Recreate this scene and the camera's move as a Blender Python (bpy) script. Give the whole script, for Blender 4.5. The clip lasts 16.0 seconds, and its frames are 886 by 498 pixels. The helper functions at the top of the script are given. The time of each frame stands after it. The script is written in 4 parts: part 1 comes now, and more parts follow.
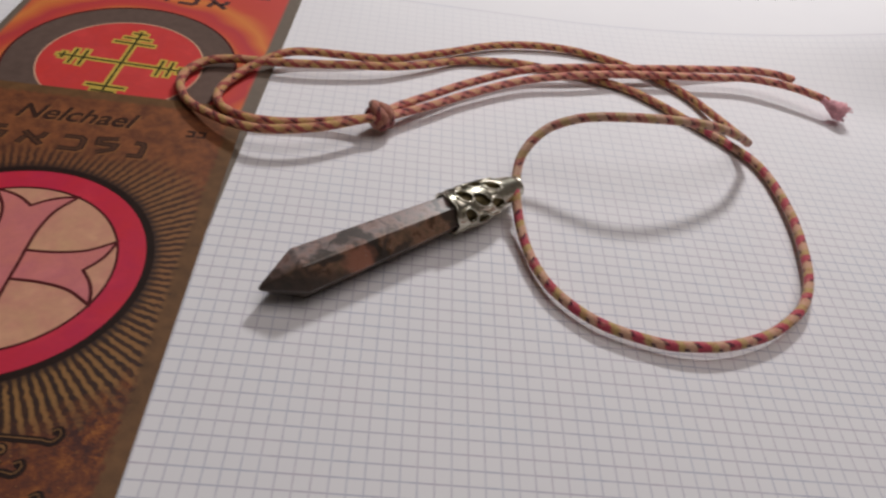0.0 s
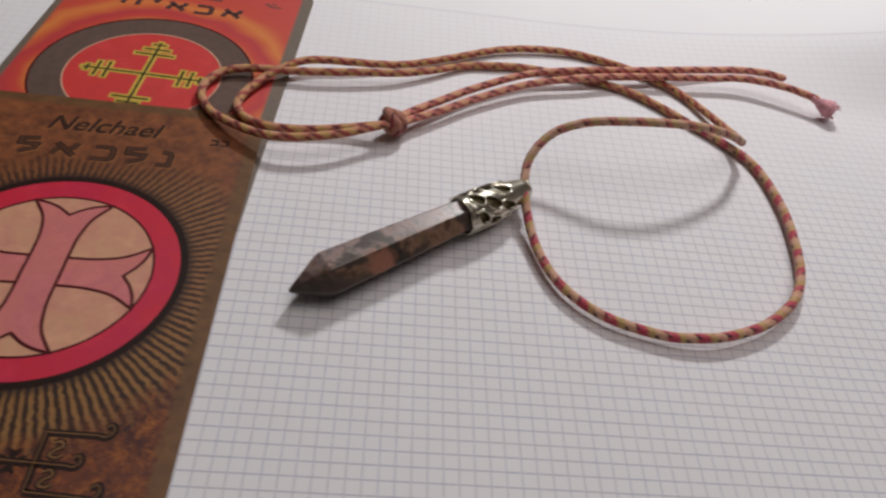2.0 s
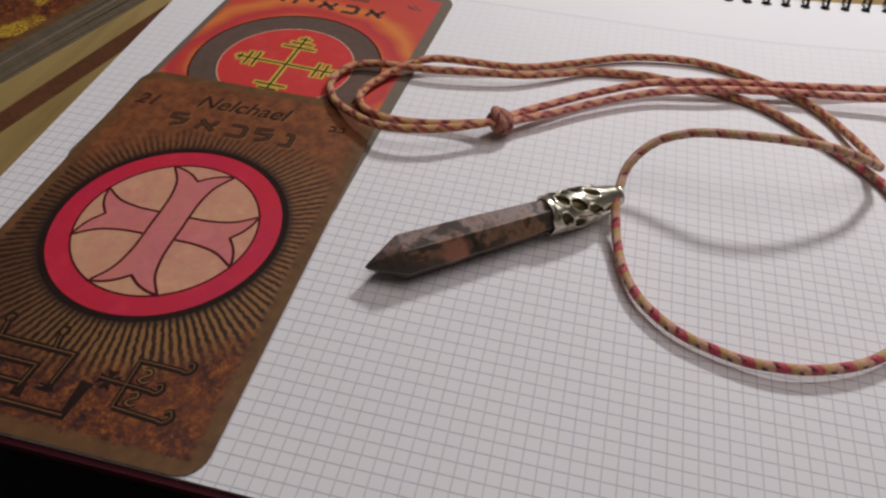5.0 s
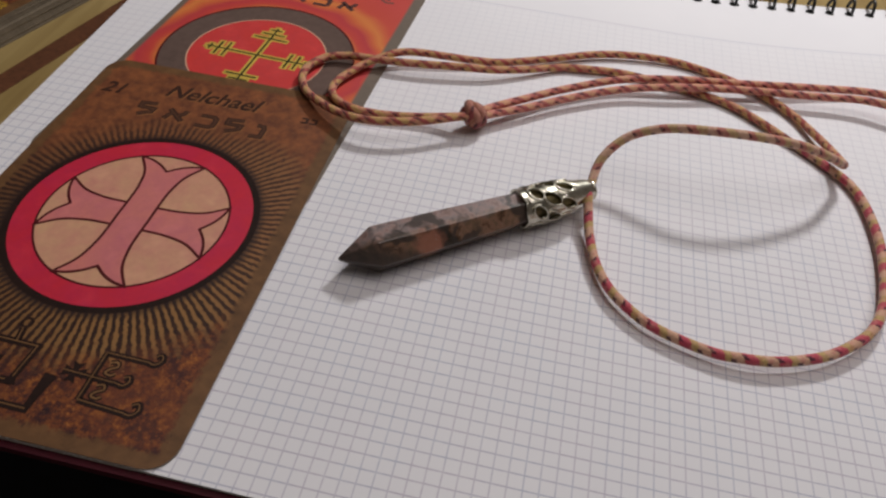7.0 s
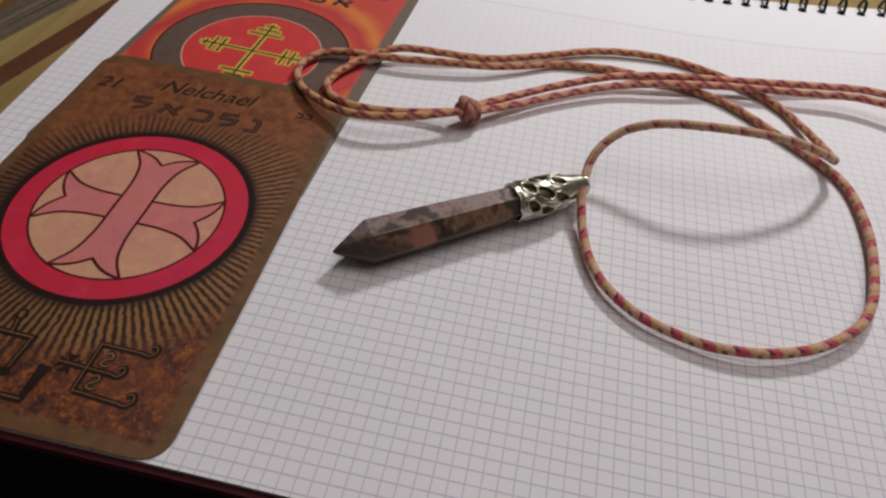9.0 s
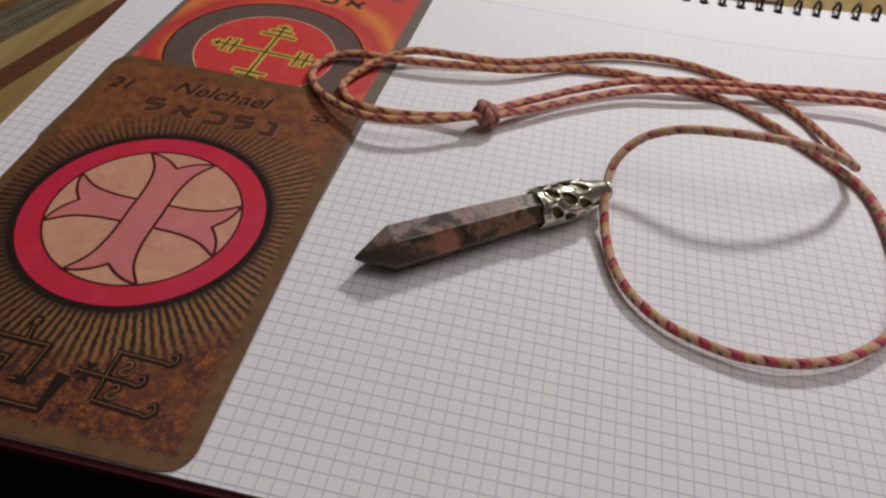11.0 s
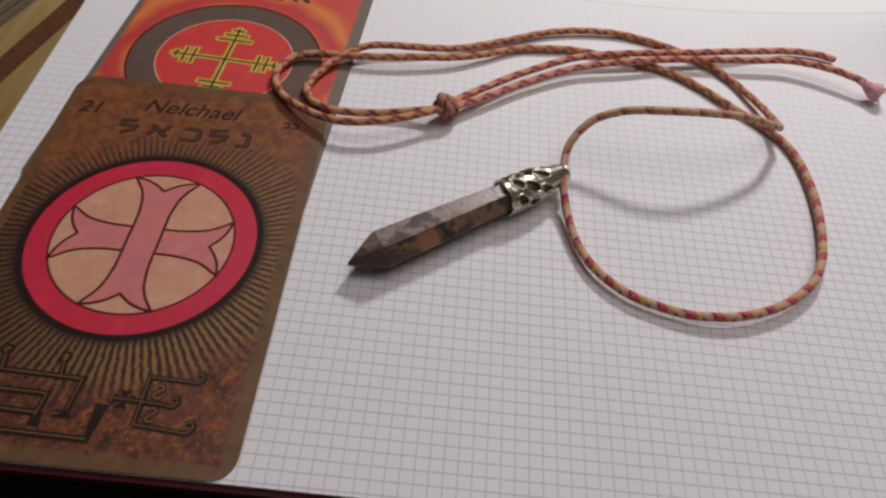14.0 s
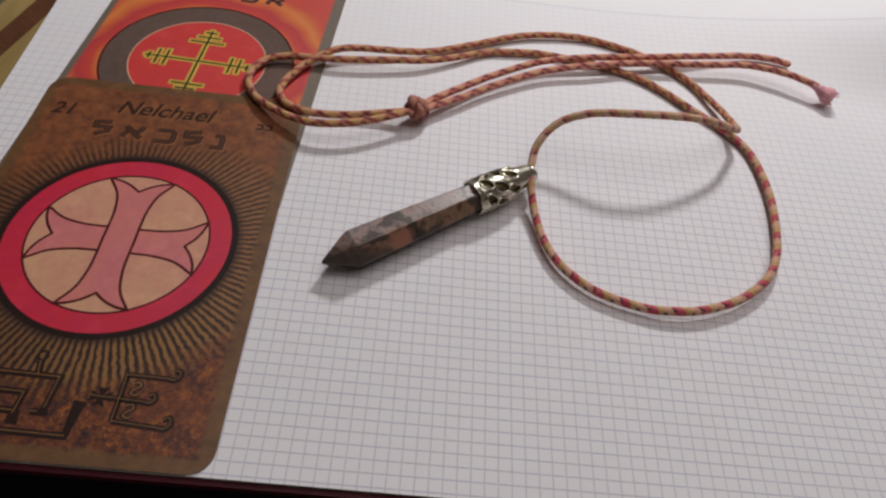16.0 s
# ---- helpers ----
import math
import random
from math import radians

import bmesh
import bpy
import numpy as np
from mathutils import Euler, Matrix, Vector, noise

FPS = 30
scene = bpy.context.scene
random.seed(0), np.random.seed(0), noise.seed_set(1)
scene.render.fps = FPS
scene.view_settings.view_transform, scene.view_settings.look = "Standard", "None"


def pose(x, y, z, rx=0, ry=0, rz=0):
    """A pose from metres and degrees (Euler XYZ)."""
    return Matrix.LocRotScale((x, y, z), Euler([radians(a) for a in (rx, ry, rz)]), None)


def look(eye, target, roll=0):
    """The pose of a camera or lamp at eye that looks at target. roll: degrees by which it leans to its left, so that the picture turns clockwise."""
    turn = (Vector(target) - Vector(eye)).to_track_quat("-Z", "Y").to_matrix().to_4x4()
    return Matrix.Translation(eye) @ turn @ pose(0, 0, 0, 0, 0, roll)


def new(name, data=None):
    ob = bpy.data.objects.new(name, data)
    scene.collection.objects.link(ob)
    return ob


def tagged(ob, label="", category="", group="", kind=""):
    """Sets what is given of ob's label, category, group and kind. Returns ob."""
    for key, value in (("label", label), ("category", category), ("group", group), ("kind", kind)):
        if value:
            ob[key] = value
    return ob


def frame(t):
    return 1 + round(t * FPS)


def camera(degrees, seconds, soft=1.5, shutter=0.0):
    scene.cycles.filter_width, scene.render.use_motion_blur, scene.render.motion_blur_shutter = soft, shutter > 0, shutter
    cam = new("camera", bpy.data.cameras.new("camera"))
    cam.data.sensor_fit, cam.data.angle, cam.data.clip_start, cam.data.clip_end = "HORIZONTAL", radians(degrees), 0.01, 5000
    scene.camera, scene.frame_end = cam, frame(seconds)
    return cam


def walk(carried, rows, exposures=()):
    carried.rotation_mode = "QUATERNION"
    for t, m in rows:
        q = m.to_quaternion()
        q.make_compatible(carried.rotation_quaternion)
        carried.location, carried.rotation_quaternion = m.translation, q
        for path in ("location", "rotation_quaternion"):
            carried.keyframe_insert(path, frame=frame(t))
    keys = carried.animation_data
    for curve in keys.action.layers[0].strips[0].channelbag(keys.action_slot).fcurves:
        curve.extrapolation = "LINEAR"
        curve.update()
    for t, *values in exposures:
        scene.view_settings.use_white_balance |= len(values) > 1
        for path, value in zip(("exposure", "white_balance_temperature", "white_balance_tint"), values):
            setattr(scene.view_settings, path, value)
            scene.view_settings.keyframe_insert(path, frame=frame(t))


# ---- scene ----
cam = camera(62.9, 16.0, soft=2.4, shutter=0.5)
PATH = [
    (0, (0.04730, -0.09227, 0.19434), (0.2235, 1.3082, -1.2225), 10.93),
    (0.5, (0.02679, -0.09294, 0.19822), (0.1769, 1.3148, -1.2145), 10.31),
    (1, (0.00811, -0.10617, 0.21030), (0.1425, 1.2911, -1.2143), 8.82),
    (1.5, (0.00948, -0.11404, 0.21638), (0.1734, 1.2630, -1.2248), 8.53),
    (2, (0.03677, -0.10052, 0.20870), (0.2347, 1.2762, -1.2285), 10.79),
    (2.5, (0.06080, -0.10314, 0.21098), (0.0942, 1.2788, -1.2344), 7.10),
    (3, (0.08788, -0.10463, 0.20971), (-0.1043, 1.2649, -1.2351), 3.67),
    (3.5, (0.08693, -0.10464, 0.21130), (-0.2371, 1.2391, -1.2341), 0.97),
    (3.7, (0.08347, -0.10442, 0.21259), (-0.2814, 1.2284, -1.2332), -0.14),
    (6, (0.07353, -0.10945, 0.21292), (-0.1367, 1.2432, -1.2452), 4.80),
    (6.5, (0.07224, -0.10913, 0.21161), (-0.1308, 1.2474, -1.2439), 5.24),
    (7, (0.07350, -0.10927, 0.21024), (-0.1223, 1.2528, -1.2411), 5.39),
    (7.5, (0.07333, -0.11039, 0.20977), (-0.1224, 1.2534, -1.2400), 5.39),
    (8, (0.07499, -0.11100, 0.20989), (-0.1217, 1.2509, -1.2415), 5.39),
    (8.5, (0.07535, -0.11167, 0.20845), (-0.1130, 1.2554, -1.2392), 5.65),
    (9, (0.07487, -0.11246, 0.20931), (-0.1098, 1.2549, -1.2385), 5.83),
    (11.3, (0.06184, -0.11018, 0.20634), (-0.0890, 1.2673, -1.2358), 7.28),
    (11.5, (0.06492, -0.11103, 0.20891), (-0.0665, 1.2724, -1.2294), 7.67),
    (12, (0.06152, -0.10773, 0.20358), (-0.0533, 1.2851, -1.2271), 8.55),
    (12.5, (0.06637, -0.10517, 0.20780), (-0.0276, 1.2908, -1.2214), 8.22),
    (13, (0.06475, -0.09731, 0.20831), (-0.0018, 1.2928, -1.2281), 5.41),
    (13.5, (0.05819, -0.09761, 0.21420), (0.0716, 1.2360, -1.2762), 6.59),
    (14, (0.04388, -0.11293, 0.24360), (0.0664, 1.1462, -1.3101), 6.88),
    (14.5, (0.04250, -0.11899, 0.25795), (0.0789, 1.1279, -1.3054), 6.60),
    (15, (0.04345, -0.11941, 0.25360), (0.0993, 1.1355, -1.3027), 7.15),
    (15.5, (0.04249, -0.11946, 0.25220), (0.1244, 1.1301, -1.3072), 8.37),
    (16, (0.04378, -0.11917, 0.25045), (0.1447, 1.1441, -1.2968), 9.36),
]

# One unit of the plan is a fifth of a ruled square of the paper (a square is 3 mm).
K = 0.6
U = K / 1000
walk(cam, [(t, look(Vector(eye) * K, Vector(target) * K, roll)) for t, eye, target, roll in PATH])

# ---------------------------------------------------------------- light
world = bpy.data.worlds.new("room_dark")
world.use_nodes = True
world.node_tree.nodes["Background"].inputs["Color"].default_value = (1.0, 0.95, 0.9, 1)
world.node_tree.nodes["Background"].inputs["Strength"].default_value = 0.02
scene.world = world
desk_bulb = bpy.data.lights.new("desk_lamp_bulb", "POINT")
desk_bulb.energy = 5.0
desk_bulb.color = (1.0, 0.99, 0.985)
desk_bulb.shadow_soft_size = 0.030
lamp = new("desk_lamp_bulb", desk_bulb)
lamp.location = Vector((263, 683, 570)) * U
# Added fill light overhead: no such lamp is known, it lifts the shadows.
overhead_fill = bpy.data.lights.new("added_fill_light", "AREA")
overhead_fill.shape, overhead_fill.size = "DISK", 1.3
overhead_fill.energy = 8.6
overhead_fill.color = (1.0, 0.925, 0.905)
panel = new("added_fill_light", overhead_fill)
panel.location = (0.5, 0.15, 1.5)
scene.view_settings.exposure = -0.03


# ---------------------------------------------------------------- materials
class Nodes:
    """A material and short ways to its nodes."""

    def __init__(self, name, rough=0.5, metal=0.0):
        self.mat = bpy.data.materials.new(name)
        self.mat.use_nodes = True
        self.tree = self.mat.node_tree
        self.bsdf = self.tree.nodes["Principled BSDF"]
        self.bsdf.inputs["Roughness"].default_value = rough
        self.bsdf.inputs["Metallic"].default_value = metal

    def node(self, kind, **settings):
        n = self.tree.nodes.new(kind)
        for key, value in settings.items():
            if key == "operation":
                n.operation = value
        return n

    def put(self, socket, value):
        if isinstance(value, bpy.types.NodeSocket):
            self.tree.links.new(value, socket)
        elif isinstance(value, (tuple, list)) and len(value) == 3 and len(socket.default_value) == 4:
            socket.default_value = (*value, 1)
        else:
            socket.default_value = value

    def coords(self):
        return self.tree.nodes.new("ShaderNodeTexCoord").outputs["Object"]

    def uv(self):
        return self.tree.nodes.new("ShaderNodeTexCoord").outputs["UV"]

    def scaled(self, vector, scale):
        n = self.node("ShaderNodeVectorMath", operation="MULTIPLY")
        self.put(n.inputs[0], vector)
        n.inputs[1].default_value = scale if isinstance(scale, tuple) else (scale, scale, scale)
        return n.outputs[0]

    def split(self, vector):
        n = self.node("ShaderNodeSeparateXYZ")
        self.put(n.inputs[0], vector)
        return n.outputs[0], n.outputs[1], n.outputs[2]

    def math(self, operation, a, b=0.0, c=0.0):
        n = self.node("ShaderNodeMath", operation=operation)
        for socket, value in zip(n.inputs, (a, b, c)):
            self.put(socket, value)
        return n.outputs[0]

    def noise(self, vector, scale, detail=3.0, rough=0.55, distort=0.0):
        n = self.node("ShaderNodeTexNoise")
        self.put(n.inputs["Vector"], vector)
        n.inputs["Scale"].default_value = scale
        n.inputs["Detail"].default_value = detail
        n.inputs["Roughness"].default_value = rough
        n.inputs["Distortion"].default_value = distort
        return n.outputs["Fac"]

    def ramp(self, fac, *stops):
        n = self.node("ShaderNodeValToRGB")
        self.put(n.inputs[0], fac)
        e = n.color_ramp.elements
        while len(e) < len(stops):
            e.new(0.5)
        for el, (at, colour) in zip(e, stops):
            el.position = at
            el.color = (*colour, 1) if isinstance(colour, tuple) else (colour, colour, colour, 1)
        return n.outputs[0]

    def step(self, value, low, high):
        """0 below low, 1 above high, straight between."""
        n = self.node("ShaderNodeMapRange")
        self.put(n.inputs[0], value)
        n.inputs[1].default_value, n.inputs[2].default_value = low, high
        return n.outputs[0]

    def mix(self, fac, a, b):
        n = self.node("ShaderNodeMix")
        n.data_type = "RGBA"
        self.put(n.inputs["Factor"], fac)
        self.put(n.inputs[6], a)
        self.put(n.inputs[7], b)
        return n.outputs[2]

    def bump(self, height, strength=0.3, distance=0.0005):
        n = self.node("ShaderNodeBump")
        n.inputs["Strength"].default_value = strength
        n.inputs["Distance"].default_value = distance
        self.put(n.inputs["Height"], height)
        self.put(self.bsdf.inputs["Normal"], n.outputs[0])

    def colour(self, value):
        self.put(self.bsdf.inputs["Base Color"], value)
        return self.mat


def plain(name, colour, rough=0.5, metal=0.0, spread=0.15, scale=400.0, bump=0.0):
    """A surface of one colour with fine and broad variation."""
    m = Nodes(name, rough, metal)
    c = m.coords()
    fine, broad = m.noise(c, scale, 4), m.noise(c, scale / 9, 2)
    both = m.math("ADD", m.math("MULTIPLY", fine, 0.6), m.math("MULTIPLY", broad, 0.4))
    dark = tuple(v * (1 - spread) for v in colour)
    light = tuple(min(1, v * (1 + spread)) for v in colour)
    if bump:
        m.bump(fine, bump, 0.0002)
    return m.colour(m.mix(m.step(both, 0.3, 0.7), dark, light))


def wash(name, one, other):
    """Printed watercolour: two tints run into each other, with a fine grain."""
    m = Nodes(name, 0.46)
    m.bsdf.inputs["Specular IOR Level"].default_value = 0.9
    c = m.coords()
    pools = m.math("ADD", m.math("MULTIPLY", m.noise(c, 70.0, 3, 0.6), 0.65), m.math("MULTIPLY", m.noise(c, 260.0, 3, 0.6, 0.4), 0.35))
    mixed = m.mix(m.step(pools, 0.36, 0.64), one, other)
    mixed = m.mix(m.math("MULTIPLY", m.step(m.noise(c, 150.0, 2, 0.5), 0.52, 0.72), 0.35), mixed, tuple(min(1, v * 1.25 + 0.03) for v in one))
    grain = m.step(m.noise(c, 900.0, 4, 0.65), 0.3, 0.75)
    return m.colour(m.mix(m.math("MULTIPLY", grain, 0.25), mixed, tuple(v * 0.62 for v in other)))


def paper_material():
    """White paper ruled in 3 mm squares, thin violet-grey lines that break off before the margin line."""
    m = Nodes("ruled_paper", 0.75)
    c = m.scaled(m.coords(), 1 / U)
    x, y, _ = m.split(c)

    def line(v, width):
        cell = m.math("PINGPONG", v, 2.5)
        return m.math("SUBTRACT", 1.0, m.step(cell, width * 0.45, width))

    worn = m.step(m.noise(c, 0.35, 3), 0.25, 0.6)
    cols, rows = line(x, 0.33), line(y, 0.36)
    inside = m.math("LESS_THAN", y, 291.0)
    cols = m.math("MULTIPLY", cols, inside)
    rows = m.math("MULTIPLY", rows, inside)
    edge = m.math("SUBTRACT", 1.0, m.step(m.math("ABSOLUTE", m.math("SUBTRACT", y, 292.0)), 0.2, 0.6))
    tint = m.mix(m.step(m.noise(c, 0.05, 1), 0.4, 0.6), (0.33, 0.35, 0.47), (0.40, 0.345, 0.44))
    white = m.mix(m.noise(c, 0.02, 3), (0.77, 0.755, 0.785), (0.83, 0.81, 0.83))
    ink = m.math("MAXIMUM", m.math("MULTIPLY", cols, 0.56), m.math("MULTIPLY", rows, 0.70))
    ink = m.math("MULTIPLY", ink, m.math("ADD", 0.6, m.math("MULTIPLY", worn, 0.4)))
    # Ink thinned towards the binding: stands in for overexposure washing out the lines.
    ink = m.math("MULTIPLY", ink, m.math("SUBTRACT", 1.0, m.math("MULTIPLY", m.step(y, 110.0, 240.0), 0.72)))
    ink = m.math("MAXIMUM", ink, m.math("MULTIPLY", edge, 0.45))
    m.bump(m.noise(c, 1.2, 4), 0.12, 0.0001)
    return m.colour(m.mix(ink, white, tint))


def rust_card_material(name, yellow=False):
    """Printed card face: rust-brown mottling, a plain brown border and a burst of wavy rays round the medallion."""
    m = Nodes(name, 0.47)
    m.bsdf.inputs["Specular IOR Level"].default_value = 0.65
    c = m.scaled(m.coords(), 1 / U)
    x, y, _ = m.split(c)
    fine, broad, mid = m.noise(c, 0.55, 5, 0.72), m.noise(c, 0.035, 3), m.noise(c, 0.16, 4, 0.7)
    speck = m.noise(c, 0.9, 4, 0.75)
    rust = m.ramp(m.math("ADD", m.math("MULTIPLY", fine, 0.55), m.math("MULTIPLY", mid, 0.45)),
                  (0.37, (0.014, 0.004, 0.008)), (0.45, (0.052, 0.012, 0.010)), (0.52, (0.16, 0.040, 0.011)), (0.62, (0.38, 0.125, 0.022)))
    rust = m.mix(m.step(broad, 0.42, 0.62), rust, m.mix(0.5, rust, (0.17, 0.045, 0.016)))
    # Left half: purple-brown print, darkened further to paint in the light's falloff.
    rust = m.mix(m.math("MULTIPLY", m.step(m.math("ADD", x, m.math("MULTIPLY", m.math("SUBTRACT", broad, 0.5), 60.0)), 22.0, -22.0), 0.55), rust, m.mix(m.step(fine, 0.4, 0.62), (0.038, 0.013, 0.012), (0.13, 0.040, 0.018)))
    rust = m.mix(m.math("MULTIPLY", m.step(speck, 0.60, 0.68), 0.75), rust, (0.42, 0.17, 0.045))
    rust = m.mix(m.math("MULTIPLY", m.step(speck, 0.40, 0.33), 0.8), rust, (0.022, 0.009, 0.016))
    # Upper field: browner print, its colour lifted for the glare lying on it.
    upper = m.mix(m.step(mid, 0.32, 0.68), (0.100, 0.030, 0.014), (0.285, 0.092, 0.030))
    upper = m.mix(m.math("MULTIPLY", m.step(fine, 0.56, 0.68), 0.5), upper, (0.36, 0.14, 0.05))
    face = m.mix(m.step(m.math("ADD", y, m.math("MULTIPLY", broad, 50.0)), 22.0, 62.0), rust, upper)
    if yellow:
        spot = m.step(m.noise(c, 0.03, 2, 0.5), 0.54, 0.62)
        face = m.mix(spot, rust, m.mix(m.step(fine, 0.5, 0.56), (0.55, 0.33, 0.03), (0.05, 0.02, 0.01)))
    else:
        wob = m.math("MULTIPLY", m.math("SUBTRACT", m.noise(c, 0.42, 3), 0.5), 4.5)
        turn = m.math("ARCTAN2", y, x)
        wave = m.math("SINE", m.math("ADD", m.math("MULTIPLY", turn, 126.0), wob))
        radius = m.math("SQRT", m.math("ADD", m.math("MULTIPLY", x, x), m.math("MULTIPLY", y, y)))
        reach = m.math("ADD", radius, m.math("MULTIPLY", m.math("SUBTRACT", m.noise(c, 0.25, 2), 0.5), 14.0))
        low = m.step(m.math("ADD", y, m.math("MULTIPLY", x, 0.4)), 25.0, -25.0)
        burst = m.math("SUBTRACT", 1.0, m.step(m.math("SUBTRACT", reach, m.math("MULTIPLY", m.math("MAXIMUM", low, m.step(x, 12.0, 45.0)), 9.0)), 54.0, 66.0))
        burst = m.math("MULTIPLY", burst, m.step(m.noise(c, 0.5, 3, 0.7), 0.12, 0.40))
        # Ray tints: ochre print, dimmed on the left as painted light falloff.
        strokes = m.mix(m.step(wave, -0.45, 0.45), m.mix(low, (0.040, 0.015, 0.009), (0.017, 0.006, 0.004)), m.mix(low, m.mix(m.step(x, 5.0, 45.0), (0.205, 0.078, 0.028), (0.27, 0.122, 0.045)), m.mix(m.step(x, -45.0, 15.0), (0.115, 0.050, 0.019), (0.29, 0.145, 0.046))))
        face = m.mix(m.math("MULTIPLY", burst, 0.9), face, strokes)
        face = m.mix(m.step(m.math("ADD", radius, m.math("MULTIPLY", fine, 3.0)), 54.0, 50.0), face, (0.020, 0.008, 0.007))
    ax = m.math("SUBTRACT", m.math("ABSOLUTE", m.math("ADD", x, 1.0)), 63.5)
    ay = m.math("SUBTRACT", m.math("ABSOLUTE", m.math("SUBTRACT", y, 1.2)), 98.8)
    near = m.math("ADD", m.math("MAXIMUM", ax, ay), m.math("MULTIPLY", m.math("SUBTRACT", fine, 0.5), 9.0))
    border = m.mix(m.step(mid, 0.3, 0.7), (0.105, 0.048, 0.017), (0.185, 0.086, 0.031))
    m.bump(fine, 0.08, 0.0001)
    return m.colour(m.mix(m.step(near, -6.6, -5.2), face, border))


def red_card_material():
    """Printed card face: scarlet with orange and yellow flares round a grey ring, grey border."""
    m = Nodes("scarlet_print", 0.46)
    m.bsdf.inputs["Specular IOR Level"].default_value = 1.0
    c = m.scaled(m.coords(), 1 / U)
    x, y, _ = m.split(c)
    radius = m.math("SQRT", m.math("ADD", m.math("MULTIPLY", x, x), m.math("MULTIPLY", y, y)))
    wide = m.noise(m.scaled(c, (0.016, 0.024, 0.02)), 1.0, 2)
    reach = m.math("ADD", radius, m.math("MULTIPLY", m.math("SUBTRACT", wide, 0.5), 26.0))
    flare = m.ramp(m.step(reach, 44.0, 84.0), (0.08, (0.68, 0.20, 0.040)), (0.20, (0.58, 0.055, 0.035)), (0.36, (0.50, 0.035, 0.045)), (0.48, (0.64, 0.13, 0.035)), (0.58, (0.72, 0.23, 0.045)), (0.72, (0.60, 0.075, 0.032)))
    red = m.mix(m.noise(c, 0.06, 3), (0.52, 0.042, 0.038), (0.60, 0.070, 0.048))
    glow = m.step(radius, 88.0, 66.0)
    face = m.mix(m.math("MULTIPLY", glow, 0.9), red, flare)
    ax = m.math("SUBTRACT", m.math("ABSOLUTE", m.math("SUBTRACT", x, 0.3)), 64.8)
    ay = m.math("SUBTRACT", m.math("ABSOLUTE", m.math("ADD", y, 3.0)), 98.8)
    near = m.math("MAXIMUM", ax, ay)
    border = m.mix(m.noise(c, 0.3, 4), (0.13, 0.10, 0.075), (0.19, 0.145, 0.11))
    return m.colour(m.mix(m.step(near, -6.5, -5.0), face, border))


def stone_material():
    """Polished rhodonite: dusty pink and salmon blotches, a few broad black veins; one lower side brown-olive, partly
    painted-in shade.
    """
    m = Nodes("veined_stone", 0.33)
    c = m.scaled(m.coords(), 1 / U)

    def along(way, origin):
        n = m.node("ShaderNodeVectorMath", operation="DOT_PRODUCT")
        off = m.node("ShaderNodeVectorMath", operation="SUBTRACT")
        m.put(off.inputs[0], c)
        off.inputs[1].default_value = origin
        m.put(n.inputs[0], off.outputs[0])
        n.inputs[1].default_value = way
        return n.outputs["Value"]

    def from_point(p):
        apart = m.node("ShaderNodeVectorMath", operation="DISTANCE")
        m.put(apart.inputs[0], c)
        apart.inputs[1].default_value = p
        return apart.outputs["Value"]

    warp = m.node("ShaderNodeTexNoise")
    m.put(warp.inputs["Vector"], c)
    warp.inputs["Scale"].default_value = 0.09
    warp.inputs["Detail"].default_value = 3
    moved = m.node("ShaderNodeVectorMath", operation="MULTIPLY_ADD")
    m.put(moved.inputs[0], warp.outputs["Color"])
    moved.inputs[1].default_value = (16, 16, 16)
    m.put(moved.inputs[2], c)
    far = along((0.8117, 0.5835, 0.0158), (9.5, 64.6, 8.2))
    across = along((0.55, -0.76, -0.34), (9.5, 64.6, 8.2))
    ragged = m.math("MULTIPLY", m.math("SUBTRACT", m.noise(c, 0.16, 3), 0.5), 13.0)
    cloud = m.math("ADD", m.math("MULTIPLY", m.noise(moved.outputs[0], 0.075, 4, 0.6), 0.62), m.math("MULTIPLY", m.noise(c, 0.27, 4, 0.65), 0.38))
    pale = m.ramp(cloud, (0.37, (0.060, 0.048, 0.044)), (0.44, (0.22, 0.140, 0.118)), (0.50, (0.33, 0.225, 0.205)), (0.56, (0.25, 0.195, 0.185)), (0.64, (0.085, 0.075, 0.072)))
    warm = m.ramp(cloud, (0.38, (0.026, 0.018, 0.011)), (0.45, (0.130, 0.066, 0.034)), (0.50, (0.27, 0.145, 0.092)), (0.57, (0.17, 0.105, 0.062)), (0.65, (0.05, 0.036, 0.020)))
    # Lower near side: brown-olive stone, with some of the facet's shade painted in.
    shaded_flank = m.step(m.math("ADD", across, m.math("MULTIPLY", ragged, 0.45)), -1.0, 2.5)
    stone = m.mix(shaded_flank, pale, warm)
    spot = m.step(m.math("ADD", from_point((41.3, 78.5, 12.1)), m.math("MULTIPLY", ragged, 0.6)), 7.0, 4.5)
    stone = m.mix(m.math("MULTIPLY", spot, 0.85), stone, (0.38, 0.155, 0.100))
    field = m.math("ABSOLUTE", m.math("SUBTRACT", m.noise(moved.outputs[0], 0.062, 2, 0.5), 0.5))
    width = m.math("MULTIPLY", m.step(m.noise(c, 0.07, 3), 0.44, 0.66), 0.10)
    vein = m.step(m.math("SUBTRACT", field, m.math("ADD", width, m.math("MULTIPLY", shaded_flank, 0.012))), 0.042, -0.015)
    vein = m.math("MULTIPLY", vein, m.math("SUBTRACT", 1.0, spot))
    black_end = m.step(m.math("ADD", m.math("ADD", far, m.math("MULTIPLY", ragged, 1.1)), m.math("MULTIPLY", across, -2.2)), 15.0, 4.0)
    dark = m.mix(m.noise(c, 0.3, 3), (0.019, 0.016, 0.015), (0.075, 0.058, 0.048))
